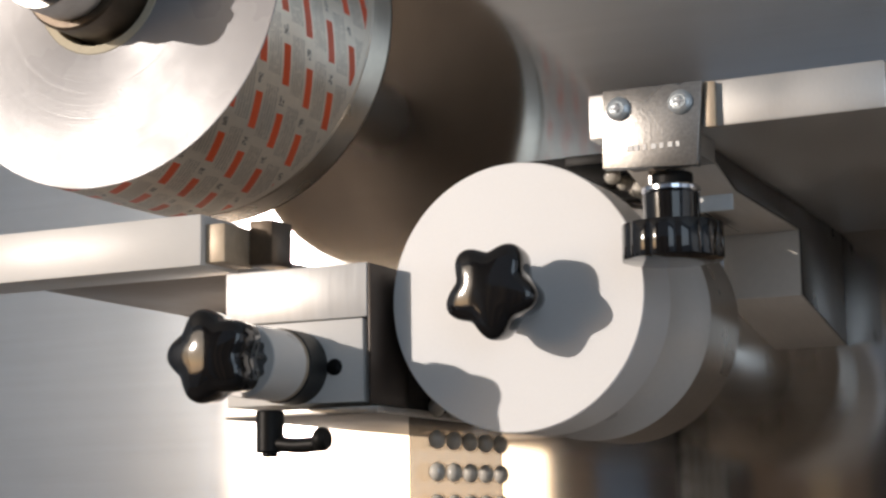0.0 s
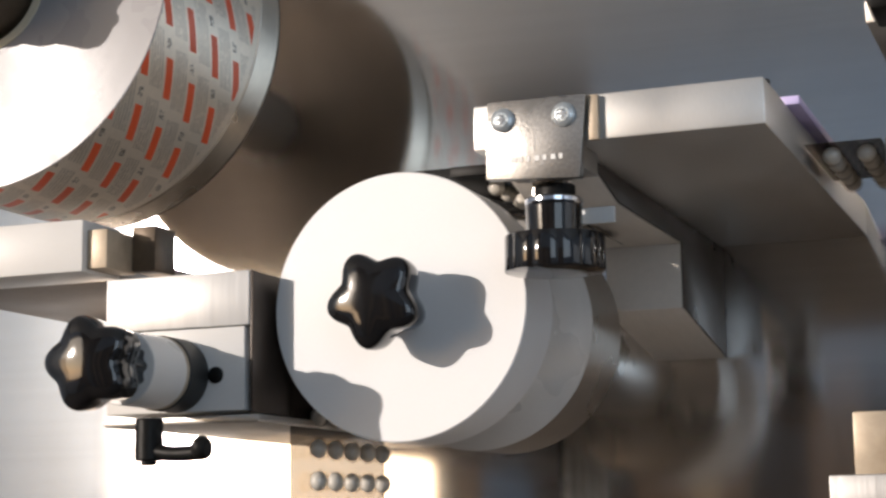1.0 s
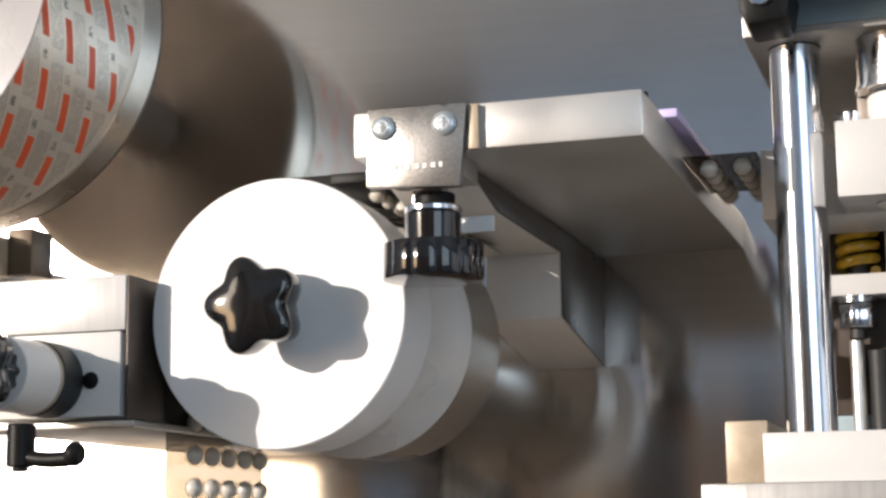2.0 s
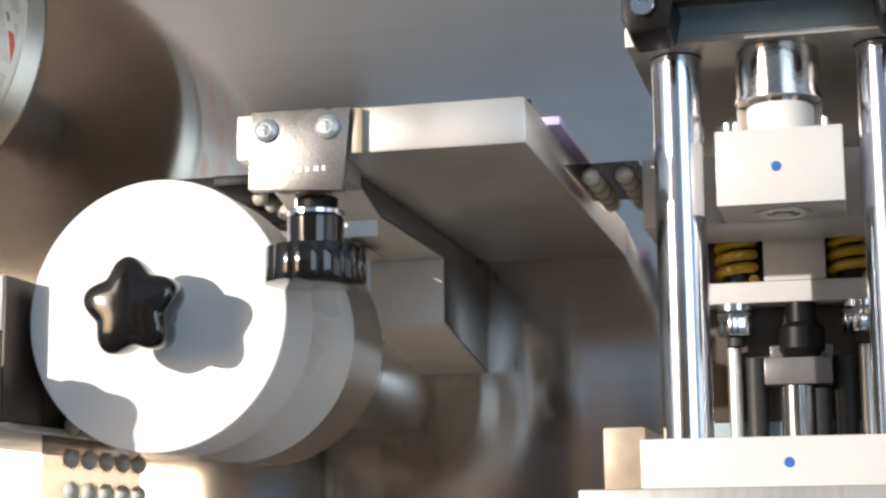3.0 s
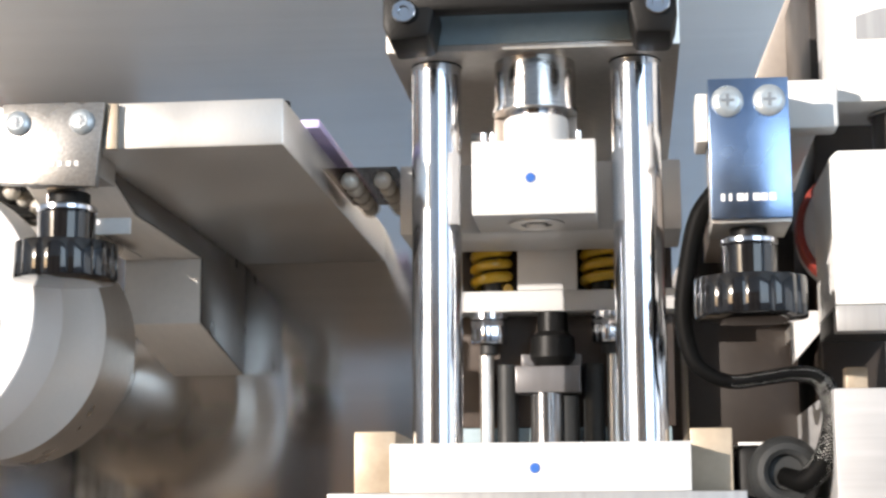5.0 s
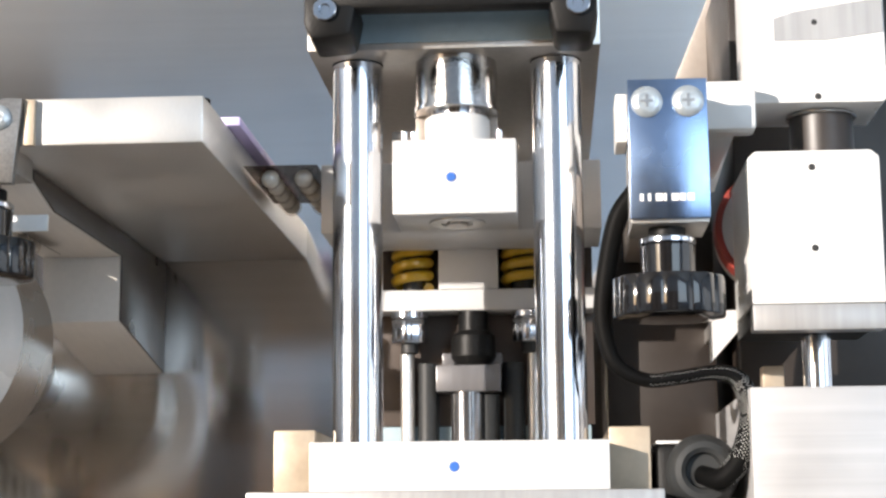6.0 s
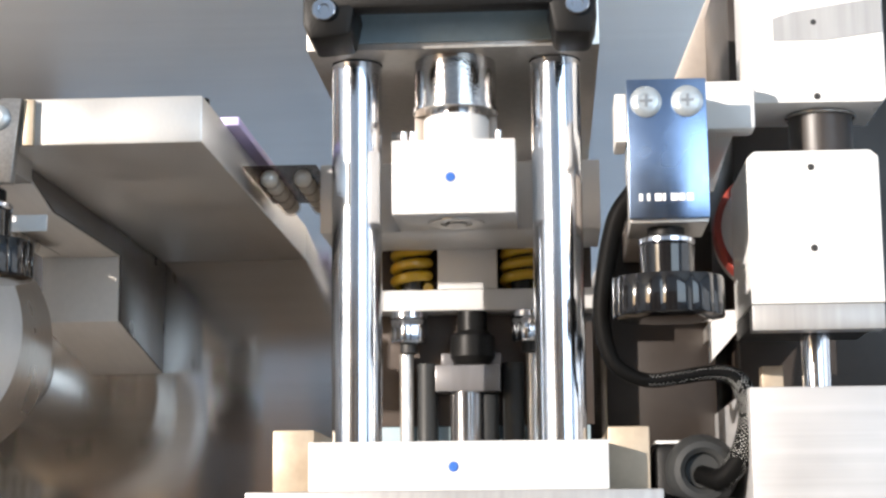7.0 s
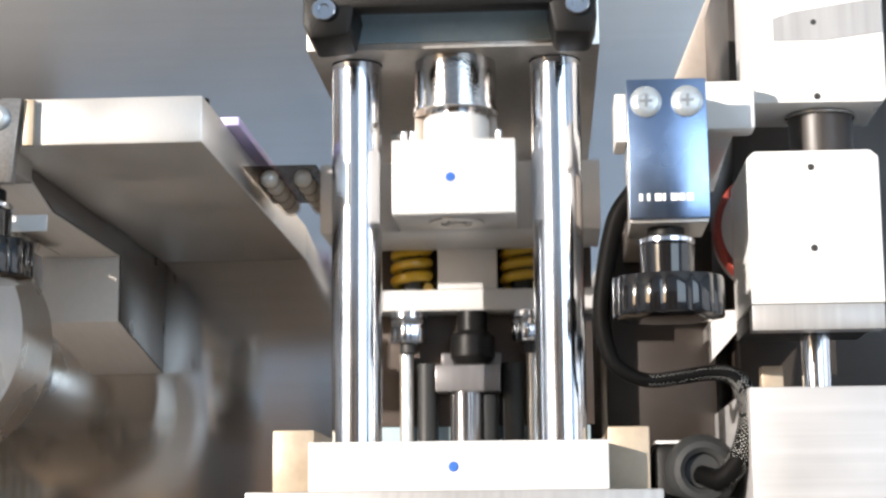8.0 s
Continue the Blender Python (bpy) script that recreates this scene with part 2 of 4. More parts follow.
def foil_edge():
    """The wound edges of the foil: bright fine rings."""
    m = material("wound_foil_edge", (0.34, 0.34, 0.355), 0.28, 0.04, 0.03, 100, 0.0, aniso=0.9, axis="Y", shine=0.22)
    nodes, links = m.node_tree.nodes, m.node_tree.links
    b = nodes["Principled BSDF"]
    coords, parts = nodes.new("ShaderNodeTexCoord"), nodes.new("ShaderNodeVectorMath")
    parts.operation = "LENGTH"
    links.new(coords.outputs["Object"], parts.inputs[0])
    rings = nodes.new("ShaderNodeTexNoise")
    rings.noise_dimensions = "1D"
    rings.inputs["Scale"].default_value, rings.inputs["Detail"].default_value = 900, 4
    links.new(parts.outputs["Value"], rings.inputs["W"])
    relief = nodes.new("ShaderNodeBump")
    relief.inputs["Strength"].default_value, relief.inputs["Distance"].default_value = 0.05, 0.0006
    links.new(rings.outputs[0], relief.inputs["Height"])
    links.new(relief.outputs[0], b.inputs["Normal"])
    return m


FOIL_EDGE = foil_edge()


# ---- builders ----
def thing(name, at, label, category, group="", kind=""):
    ob = new(name)
    ob.location = at
    ob.empty_display_size = 0.02
    return tagged(ob, label, category, group, kind)


def base_of(ob):
    while ob.parent:
        ob = ob.parent
    return ob.location


def smooth(me, angle=35):
    me.polygons.foreach_set("use_smooth", [True] * len(me.polygons))
    me.set_sharp_from_angle(angle=radians(angle))


def part(name, bm, mat, parent=None, label=""):
    """One mesh, given in world places, as a part of its thing (or on its own)."""
    if parent is not None:
        bmesh.ops.translate(bm, vec=-Vector(base_of(parent)), verts=bm.verts)
    me = bpy.data.meshes.new(name)
    bm.to_mesh(me)
    bm.free()
    smooth(me)
    me.materials.append(mat)
    ob = new(name, me)
    if parent is not None:
        ob.parent = parent
    return tagged(ob, label)


def setting(name, bm, mat, label, category):
    return tagged(part(name, bm, mat), label, category, kind="structure")


def bevel(bm, width, segments=2):
    if width:
        edges = [e for e in bm.edges if len(e.link_faces) == 2 and e.calc_face_angle(0) > 0.6]
        bmesh.ops.bevel(bm, geom=edges, offset=width, segments=segments, affect="EDGES", profile=0.5)
    return bm


def box(x0, x1, y0, y1, z0, z1, width=0.0008):
    bm = bmesh.new()
    bmesh.ops.create_cube(bm, size=1)
    bmesh.ops.scale(bm, vec=(x1 - x0, y1 - y0, z1 - z0), verts=bm.verts)
    bmesh.ops.translate(bm, vec=((x0 + x1) / 2, (y0 + y1) / 2, (z0 + z1) / 2), verts=bm.verts)
    return bevel(bm, width)


def prism(outline, low, high, axis="y", width=0.0006):
    """An outline pushed along an axis: of x, z along y; of x, y along z; of y, z along x."""
    bm = bmesh.new()
    place = {"y": lambda a, b, h: (a, h, b), "z": lambda a, b, h: (a, b, h), "x": lambda a, b, h: (h, a, b)}[axis]
    front = [bm.verts.new(place(a, b, low)) for a, b in outline]
    back = [bm.verts.new(place(a, b, high)) for a, b in outline]
    bm.faces.new(front)
    bm.faces.new(back[::-1])
    for k in range(len(outline)):
        j = (k + 1) % len(outline)
        bm.faces.new((front[j], front[k], back[k], back[j]))
    bmesh.ops.recalc_face_normals(bm, faces=bm.faces)
    return bevel(bm, width)


def lathe(profile, centre, axis="z", steps=64):
    """A profile of (radius, height) turned about an axis through centre; closed at the ends where the radius is 0."""
    bm = bmesh.new()
    cx, cy, cz = centre
    rings = []
    for r, h in profile:
        ring = []
        for k in range(1 if r == 0 else steps):
            a = math.tau * k / steps
            u, v = r * math.cos(a), r * math.sin(a)
            ring.append(bm.verts.new({"z": (cx + u, cy + v, cz + h), "y": (cx + u, cy + h, cz + v), "x": (cx + h, cy + u, cz + v)}[axis]))
        rings.append(ring)
    for a, b in zip(rings, rings[1:]):
        for k in range(steps):
            j = (k + 1) % steps
            some = [a[k % len(a)], a[j % len(a)], b[j % len(b)], b[k % len(b)]]
            some = list(dict.fromkeys(some))
            if len(some) > 2:
                bm.faces.new(some)
    bmesh.ops.recalc_face_normals(bm, faces=bm.faces)
    return bm


def rod(r, low, high, centre, axis="z", edge=0.0006, steps=48):
    return lathe([(0, low), (r - edge, low), (r, low + edge), (r, high - edge), (r - edge, high), (0, high)], centre, axis, steps)


def tube(r_in, r_out, low, high, centre, axis="z", edge=0.0006, steps=64):
    return lathe([(r_in, low), (r_out - edge, low), (r_out, low + edge), (r_out, high - edge), (r_out - edge, high), (r_in, high), (r_in, low)],
                 centre, axis, steps)


def lobed(lobes, r_in, r_out, layers, centre, axis="y", steps=100, turn=0.0, sharp=1.0):
    """A knob with lobes: layers of (scale, height)."""
    bm = bmesh.new()
    cx, cy, cz = centre
    rings = []
    for s, h in layers:
        ring = []
        for k in range(steps):
            a = math.tau * k / steps
            w = 0.5 + 0.5 * math.cos(lobes * (a - turn))
            deep = min(1.0, max(0.0, (s - 0.3) / 0.6)) ** 1.5
            r = s * (r_in + (r_out - r_in) * (w ** sharp * deep + 0.35 * (1 - deep)))
            u, v = r * math.cos(a), r * math.sin(a)
            ring.append(bm.verts.new({"y": (cx + u, cy + h, cz + v), "z": (cx + u, cy + v, cz + h)}[axis]))
        rings.append(ring)
    for a, b in zip(rings, rings[1:]):
        for k in range(steps):
            bm.faces.new((a[k], a[(k + 1) % steps], b[(k + 1) % steps], b[k]))
    bm.faces.new(rings[0])
    bm.faces.new(rings[-1][::-1])
    bmesh.ops.recalc_face_normals(bm, faces=bm.faces)
    return bm


def pipe(points, r, sides=12, flat=1.0):
    """A round bar swept along points; r may be one radius a point."""
    radii = r if isinstance(r, (list, tuple)) else [r] * len(points)
    bm = bmesh.new()
    rings, side = [], None
    n = len(points)
    for k, p in enumerate(points):
        p = Vector(p)
        ahead = (Vector(points[min(k + 1, n - 1)]) - Vector(points[max(k - 1, 0)])).normalized()
        if side is None:
            side = ahead.orthogonal().normalized()
        side = (side - ahead * side.dot(ahead)).normalized()
        up = ahead.cross(side)
        r = radii[k]
        rings.append([bm.verts.new(p + side * r * math.cos(math.tau * i / sides) + up * r * flat * math.sin(math.tau * i / sides)) for i in range(sides)])
    for a, b in zip(rings, rings[1:]):
        for i in range(sides):
            bm.faces.new((a[i], a[(i + 1) % sides], b[(i + 1) % sides], b[i]))
    bm.faces.new(rings[0][::-1])
    bm.faces.new(rings[-1])
    bmesh.ops.recalc_face_normals(bm, faces=bm.faces)
    return bm


def curve_through(points, per=10):
    """Catmull-Rom points through a few given ones."""
    out = []
    ps = [Vector(p) for p in points]
    ps = [2 * ps[0] - ps[1], *ps, 2 * ps[-1] - ps[-2]]
    for a, b, c, d in zip(ps, ps[1:], ps[2:], ps[3:]):
        for k in range(per):
            t = k / per
            out.append(0.5 * (2 * b + (c - a) * t + (2 * a - 5 * b + 4 * c - d) * t * t + (3 * b - a - 3 * c + d) * t ** 3))
    out.append(ps[-2])
    return out


def joined(*some):
    bm = bmesh.new()
    for other in some:
        me = bpy.data.meshes.new("joined")
        other.to_mesh(me)
        other.free()
        bm.from_mesh(me)
        bpy.data.meshes.remove(me)
    return bm


def moved(bm, m):
    bmesh.ops.transform(bm, matrix=m, verts=bm.verts)
    return bm


def screw_head(parent, x, y, z, r=0.006, mat=ZINC, label="zinc-plated cross-head screw", cross=True):
    """A pan-head screw that faces the front, with its recess."""
    head = part("screw", lathe([(0, -0.0032), (r * 0.55, -0.003), (r * 0.85, -0.0022), (r, -0.0008), (r, 0)], (x, y, z), "y", 32), mat, parent, label)
    if cross:
        # Raised cross; its darker colour stands for shade in a recess.
        part("recess", joined(box(x - r * 0.40, x + r * 0.40, y - 0.0035, y - 0.0030, z - r * 0.09, z + r * 0.09, 0),
                              box(x - r * 0.09, x + r * 0.09, y - 0.0036, y - 0.0030, z - r * 0.40, z + r * 0.40, 0)), RECESS, head)
        part("socket_rim", tube(r * 0.46, r * 0.56, -0.0034, -0.0029, (x, y, z), "y", 0.0001, 24), ZINC, head)
    return head


# ---- room and machine body ----
PANEL_Y = 0.345
setting("floor", box(-4.2, 4.2, -3.2, 2.2, -0.2, 0, 0), FLOOR, "brown resin floor of the workshop", "floor")
setting("ceiling", box(-4.2, 4.2, -3.2, 2.2, 3.0, 3.2, 0), CEILING, "plain white workshop ceiling", "ceiling")
# The high opening is added so that a lamp can light the south wall.
setting("wall_north", joined(box(-4.2, 4.2, 2.0, 2.2, 0, 2.25, 0), box(-4.2, 4.2, 2.0, 2.2, 2.85, 3.0, 0),
                             box(-4.2, -1.75, 2.0, 2.2, 2.25, 2.85, 0), box(1.35, 4.2, 2.0, 2.2, 2.25, 2.85, 0)),
        WALL, "grey-blue wall with an added high opening for a lamp", "wall")
setting("wall_east", box(4.0, 4.2, -3.0, 2.0, 0, 3.0, 0), WALL, "plain grey-blue painted wall", "wall")
setting("wall_west", box(-4.2, -4.0, -3.0, 2.0, 0, 3.0, 0), WALL, "plain grey-blue painted wall", "wall")
setting("wall_south", joined(box(-4.2, 4.2, -3.2, -3.0, 0, 0.9, 0), box(-4.2, 4.2, -3.2, -3.0, 2.7, 3.0, 0),
                             box(-4.2, -3.9, -3.2, -3.0, 0.9, 2.7, 0), box(-2.15, 0.9, -3.2, -3.0, 0.9, 2.7, 0),
                             box(3.3, 4.2, -3.2, -3.0, 0.9, 2.7, 0)),
        WALL, "grey-blue wall with two tall window openings", "wall")



def panelling(name, x0, x1, z0, z1, wide, label):
    """Unseen upright boards on battens, added to be mirrored in the steel sheet."""
    back = setting(name, box(x0, x1, -2.999, -2.985, z0, z1, 0), TIMBER, label, "panelling")
    n = int((x1 - x0) / wide)
    me = None
    for k in range(n):
        if me is None:
            ob = part("board", box(-wide / 2 + 0.003, wide / 2 - 0.003, -2.984, -2.966, z0, z1, 0.002), TIMBER, None)
            me = ob.data
        else:
            ob = new("board", me)
        ob.parent = back
        ob.location = (x0 + wide * (k + 0.5), 0, 0)


panelling("panelling_low", -2.13, 0.89, 0.0, 1.75, 0.105, "unseen narrow boards in brown, tan and grey, added to streak the sheet's reflection")
panelling("panelling_tall", -2.13, -1.48, 1.752, 2.998, 0.105, "unseen tall brown and grey boards, added to streak the sheet's reflection")


def cloth_strip(wide, high):
    """A hanging strip of cloth, slightly bowed across."""
    bm = bmesh.new()
    rows = [[bm.verts.new((wide * (k / 6 - 0.5), 0.012 * (1 - (k / 3 - 1) ** 2), z)) for k in range(7)] for z in (0.0, high)]
    for k in range(6):
        bm.faces.new((rows[0][k], rows[0][k + 1], rows[1][k + 1], rows[1][k]))
    return bm


def build_mirrored_slats():
    # Invented slats, added for warm streaks in the steel sheet's reflection.
    t = thing("mirrored_slats", (-3.4, -2.95, 0.9), "unseen tan cloth slats, added for warm streaks in the sheet's reflection", "blind")
    part("rail", box(-3.88, -2.90, -2.96, -2.94, 1.855, 1.875, 0.002), ANODISED, t)
    me = None
    for k in range(5):
        if me is None:
            ob = part("slat", cloth_strip(0.078, 0.955), SLAT_CLOTH, None)
            me = ob.data
        else:
            ob = new("slat", me)
        ob.parent = t
        ob.location = (-0.400 + 0.142 * k, 0, 0)
        ob.rotation_euler = (0, 0, radians(-8 + 5 * (k * 7 % 4)))
    return t


build_mirrored_slats()

cabinet = thing("machine_cabinet", (0, 0.5, 0), "tall machine cabinet with a polished steel front sheet", "cabinet")
part("front_sheet", box(-1.3, 1.1, PANEL_Y, PANEL_Y + 0.006, 0.1, 2.1, 0.001), PANEL, cabinet, "polished steel sheet with soft vertical reflections")
part("body", box(-1.3, 1.1, PANEL_Y + 0.006, 0.9, 0.0, 2.1, 0.004), BRUSHED, cabinet)


# ---- sealing drum with its star knob ----
DRUM = Vector((-0.298, -0.035, 1.283))


def build_drum():
    t = thing("sealing_drum", DRUM, "pale sealing drum with a black star knob on its face", "roller")
    r = 0.0866
    part("front_disc", lathe([(0, 0), (r - 0.0008, 0), (r, 0.0008), (r, 0.0525), (r - 0.001, 0.0535), (0, 0.0535)], DRUM, "y", 128), MATT_WHITE, t, "matt white front disc")
    flare = [(0.062 + 0.0240 * (k / 16) ** 4.2, 0.0537 + 0.0913 * k / 16) for k in range(17)]
    part("flared_hub", lathe([(0, 0.0537), *flare, (r - 0.0003, 0.1458), (0, 0.1458)], DRUM, "y", 128), TURNED, t, "turned aluminium hub flaring out to the shell")
    part("sealing_shell", lathe([(0, 0.1460), (r - 0.0012, 0.1460), (r - 0.0006, 0.1466), (r - 0.0006, 0.219), (r - 0.0016, 0.220), (0, 0.220)], DRUM, "y", 128), SHELL, t, "dull brownish sealing shell")
    part("shaft", rod(0.040, 0.2202, PANEL_Y - DRUM.y - 0.0005, DRUM, "y"), MILLED, t)
    return t


def star_knob(t, centre, r_in, r_out, turn, stem, mat=BLACK):
    """A five-lobed knob, domed towards the front, on its neck; the centre lies on the back of the lobes."""
    h = r_out * 0.86
    layers = [(0.10, -h), (0.30, -h * 0.995), (0.50, -h * 0.98), (0.68, -h * 0.955), (0.82, -h * 0.915), (0.91, -h * 0.865), (0.96, -h * 0.80), (0.99, -h * 0.72), (1.0, -h * 0.62),
              (0.985, -h * 0.30), (0.95, -h * 0.08), (0.90, 0)]
    knob = part("star_knob", lobed(5, r_in, r_out, layers, centre, "y", 120, turn, 0.9), mat, t, "glossy black five-lobed star knob")
    part("neck", rod(r_in * 0.62, 0.0002, stem, centre, "y"), mat, knob)
    return knob


drum = build_drum()
star_knob(drum, (DRUM.x, DRUM.y - 0.020, DRUM.z), 0.0238, 0.0316, radians(63), 0.0198)


# ---- foil roll on its shaft ----
ROLL = Vector((-0.6749, 0.035, 1.5674))


def build_roll():
    t = thing("foil_roll", ROLL, "wide roll of printed silver foil on a cream cardboard core", "roll")
    R, w = 0.1661, 0.1486
    part("winding", lathe([(R - 0.0004, w - 0.0003), (R, w - 0.0006), (R, 0.0006)], ROLL, "y", 160), FOIL_PRINT, t, "silver foil with red and grey printed bars")
    part("wound_edge", lathe([(R, 0.0006), (R - 0.0006, 0), (0.0592, 0)], ROLL, "y", 160), FOIL_EDGE, t, "bright silver wound foil edge with fine rings")
    # Foil back coloured brown so that its mirror image comes out dark.
    part("wound_back", lathe([(0.0592, w), (R - 0.0006, w), (R - 0.0004, w - 0.0003)], ROLL, "y", 160), CORE_SHADE_BROWN, t, "back of the winding, coloured brown to darken its mirror image")
    part("core", tube(0.0524, 0.0590, -0.0006, w, ROLL, "y", steps=96), CREAM, t, "cream cardboard core")
    return t


roll = build_roll()


def build_chuck():
    t = thing("roll_shaft", (ROLL.x, PANEL_Y, ROLL.z), "steel unwinding shaft with a clamping hub through the roll", "shaft")
    c = (ROLL.x, ROLL.y, ROLL.z)
    part("spindle", rod(0.0480, -0.034, 0.1486, c, "y", 0.002), CORE_SHADE_BROWN, t, "dark brown inner sleeve")
    part("collar", tube(0.0170, 0.0412, -0.071, -0.0345, c, "y"), MILLED, t)
    knob = part("end_knob", lobed(3, 0.024, 0.0377, [(0.7, -0.121), (0.95, -0.118), (1, -0.111), (1, -0.0846), (0.93, -0.0711)], c, "y", 96, 0.6), BLACK, t, "black end knob")
    part("cap_screw", joined(tube(0.0030, 0.0062, -0.0030, 0.0, (c[0] + 0.012, c[1] - 0.1212, c[2] - 0.014), "y"), rod(0.0031, -0.0012, 0.0, (c[0] + 0.012, c[1] - 0.1212, c[2] - 0.014), "y")), DARK_STEEL, knob)
    part("flange", tube(0.1370, 0.1655, 0.1510, 0.1850, c, "y", 0.0014, 128), POLISHED_BRONZE, t, "polished warm-toned back flange")
    # Brown disc added behind the flange, as its mirror image should be dark.
    part("flange_back", rod(0.1656, 0.1852, 0.1867, c, "y", 0.0004, 128), FLANGE_IMAGE_BROWN, t, "brown disc added on the flange to darken its mirror image")
    part("axle", rod(0.034, 0.1869, PANEL_Y - ROLL.y - 0.0005, c, "y"), MILLED, t)
    return t


build_chuck()


# ---- ledge under the roll ----
def build_ledge():
    t = thing("guide_ledge", (-0.74, PANEL_Y, 1.3367), "thick white guide bar below the foil roll", "guide bar")
    part("bar", box(-0.8220, -0.5904, 0.0529, 0.1069, 1.3367, 1.3765, 0.0012), ANODISED, t, "white guide bar")
    part("end_block", box(-0.5901, -0.5727, 0.0589, 0.1009, 1.3391, 1.3690, 0.0009), BEIGE, t, "beige end block")
    # Brown colour carries the shadow that the stop lies in.
    part("stop", box(-0.5724, -0.5520, 0.0940, 0.1249, 1.3403, 1.3755, 0.0009), CORE_SHADE_BROWN, t)
    part("stay", box(-0.8000, -0.6200, 0.1065, PANEL_Y + 0.0010, 1.3415, 1.3666, 0.0012), GREY_CAST, t)
    return t


build_ledge()


# ---- clamp with tube, star knob and lever ----
def build_clamp():
    t = thing("film_clamp", (-0.445, PANEL_Y, 1.25), "steel clamp box with a white tube and black star knob", "clamp")
    part("top_bar", box(-0.4986, -0.392, -0.058, 0.085, 1.274, 1.3095, 0.0008), TOP_BAR, t, "scratched brushed steel top bar")
    # Thin dark sheet carries the shade of the clamp's right side.
    part("shaded_side", box(-0.3918, -0.3898, -0.0570, 0.085, 1.2175, 1.3093, 0.0005), SHADE_BROWN, t, "right side of the clamp with its shade as dark colour")
    part("mount", box(-0.4986, -0.392, 0.086, PANEL_Y - 0.0005, 1.2175, 1.3095, 0.0008), BRUSHED, t)
    part("front_plate", box(-0.4980, -0.3960, -0.0565, 0.080, 1.2195, 1.2734, 0.0006), ANODISED, t, "white front plate")
    c = (-0.4455, -0.0566, 1.2432)
    part("tube", tube(0.008, 0.0232, -0.067, -0.0265, c, "y"), ANODISED, t, "white tube")
    part("seal_ring", tube(0.008, 0.0236, -0.0264, -0.0232, c, "y", 0.001), BEIGE, t)
    part("collar", tube(0.008, 0.0242, -0.0230, -0.0002, c, "y"), RUBBER, t, "dark grey collar")
    part("spindle", rod(0.0078, -0.085, -0.0004, c, "y"), NICKEL, t)
    k = part("star_knob", lobed(5, 0.0236, 0.0298, [(0.10, -0.0285), (0.30, -0.0283), (0.50, -0.0277), (0.68, -0.0268), (0.82, -0.0255), (0.91, -0.024), (0.96, -0.022), (0.99, -0.019), (1, -0.016), (0.96, -0.002), (0.90, 0.0)],
                                (c[0], c[1] - 0.0855, c[2]), "y", 120, radians(105), 0.9), BLACK, t, "glossy black five-lobed star knob")
    part("fluted_neck", lobed(12, 0.0166, 0.0186, [(0.95, 0.0002), (1, 0.001), (1, 0.0175), (0.94, 0.0182)], (c[0], c[1] - 0.0855, c[2]), "y", 112), BLACK, k)
    screw_head(t, -0.4165, -0.0567, 1.2425, 0.0055, BLACK_MATT, "dark slotted pin", False)
    part("rail", box(-0.4986, -0.385, -0.058, PANEL_Y - 0.0006, 1.2115, 1.2165, 0.0006), MILLED, t, "thin steel rail")
    l = part("lever", rod(0.0088, -0.0265, 0.0, (-0.4395, -0.10, 1.213), "z", 0.001), BLACK_MATT, t, "black clamping lever")
    part("arm", joined(pipe(curve_through([(-0.436, -0.10, 1.1925), (-0.420, -0.102, 1.1905), (-0.405, -0.104, 1.1908), (-0.3985, -0.105, 1.1920)]), 0.0050, 14),
                       lathe([(0, -0.0045), (0.0060, -0.0042), (0.0074, -0.002), (0.0076, 0), (0.0074, 0.002), (0.0060, 0.0042), (0, 0.0045)], (-0.3995, -0.105, 1.1935), "x", 24)), BLACK_MATT, l)
    part("lever_screw", rod(0.005, -0.0292, -0.0262, (-0.4395, -0.10, 1.213), "z"), BLACK_MATT, l)
    return t


build_clamp()


# ---- clear film with pills ----
def pill_bm(c, r, flat=1.0):
    bm = bmesh.new()
    bmesh.ops.create_icosphere(bm, subdivisions=2, radius=r)
    bmesh.ops.scale(bm, vec=(flat, 1, 1), verts=bm.verts)
    bmesh.ops.translate(bm, vec=c, verts=bm.verts)
    return bm


def build_strip():
    t = thing("blister_strip", (-0.388, 0.07, 1.10), "clear blister film hanging from the drum, filled with round white pills", "blister strip")
    part("film", box(-0.3882, -0.3878, -0.006, 0.152, 1.10, 1.283, 0), FILM, t, "clear film").visible_shadow = False
    for row in range(9):
        z = 1.1757 - 0.0218 * (row - 1) if row < 5 else 1.1757 + 0.0218 * (row - 3)
        for k in range(5):
            c = (-0.3830, 0.027 + 0.0275 * k, z)
            if z > 1.235:
                continue
            p = part("pocket", pill_bm((c[0] + 0.0004, c[1], c[2]), 0.0078, 0.9), POCKET, t)
            p.visible_shadow = False
            part("pill", pill_bm(c, 0.0066, 0.85), PILL, t)
    return t


build_strip()


def build_web():
    t = thing("blister_web", (-0.03, 0.10, 1.379), "clear blister film with white pills running into the press", "blister strip")
    part("film", box(-0.0503, -0.0022, 0.046, 0.172, 1.3808, 1.3811, 0), FILM_WEB, t, "clear film")
    for k in range(2):
        for n in range(5):
            c = (-0.0350 + 0.0218 * k, 0.062 + 0.0235 * n, 1.3755)
            part("pocket", pill_bm((c[0], c[1], c[2]), 0.0074), POCKET, t)
            part("pill", pill_bm(c, 0.0060), PILL, t)
    return t


build_web()


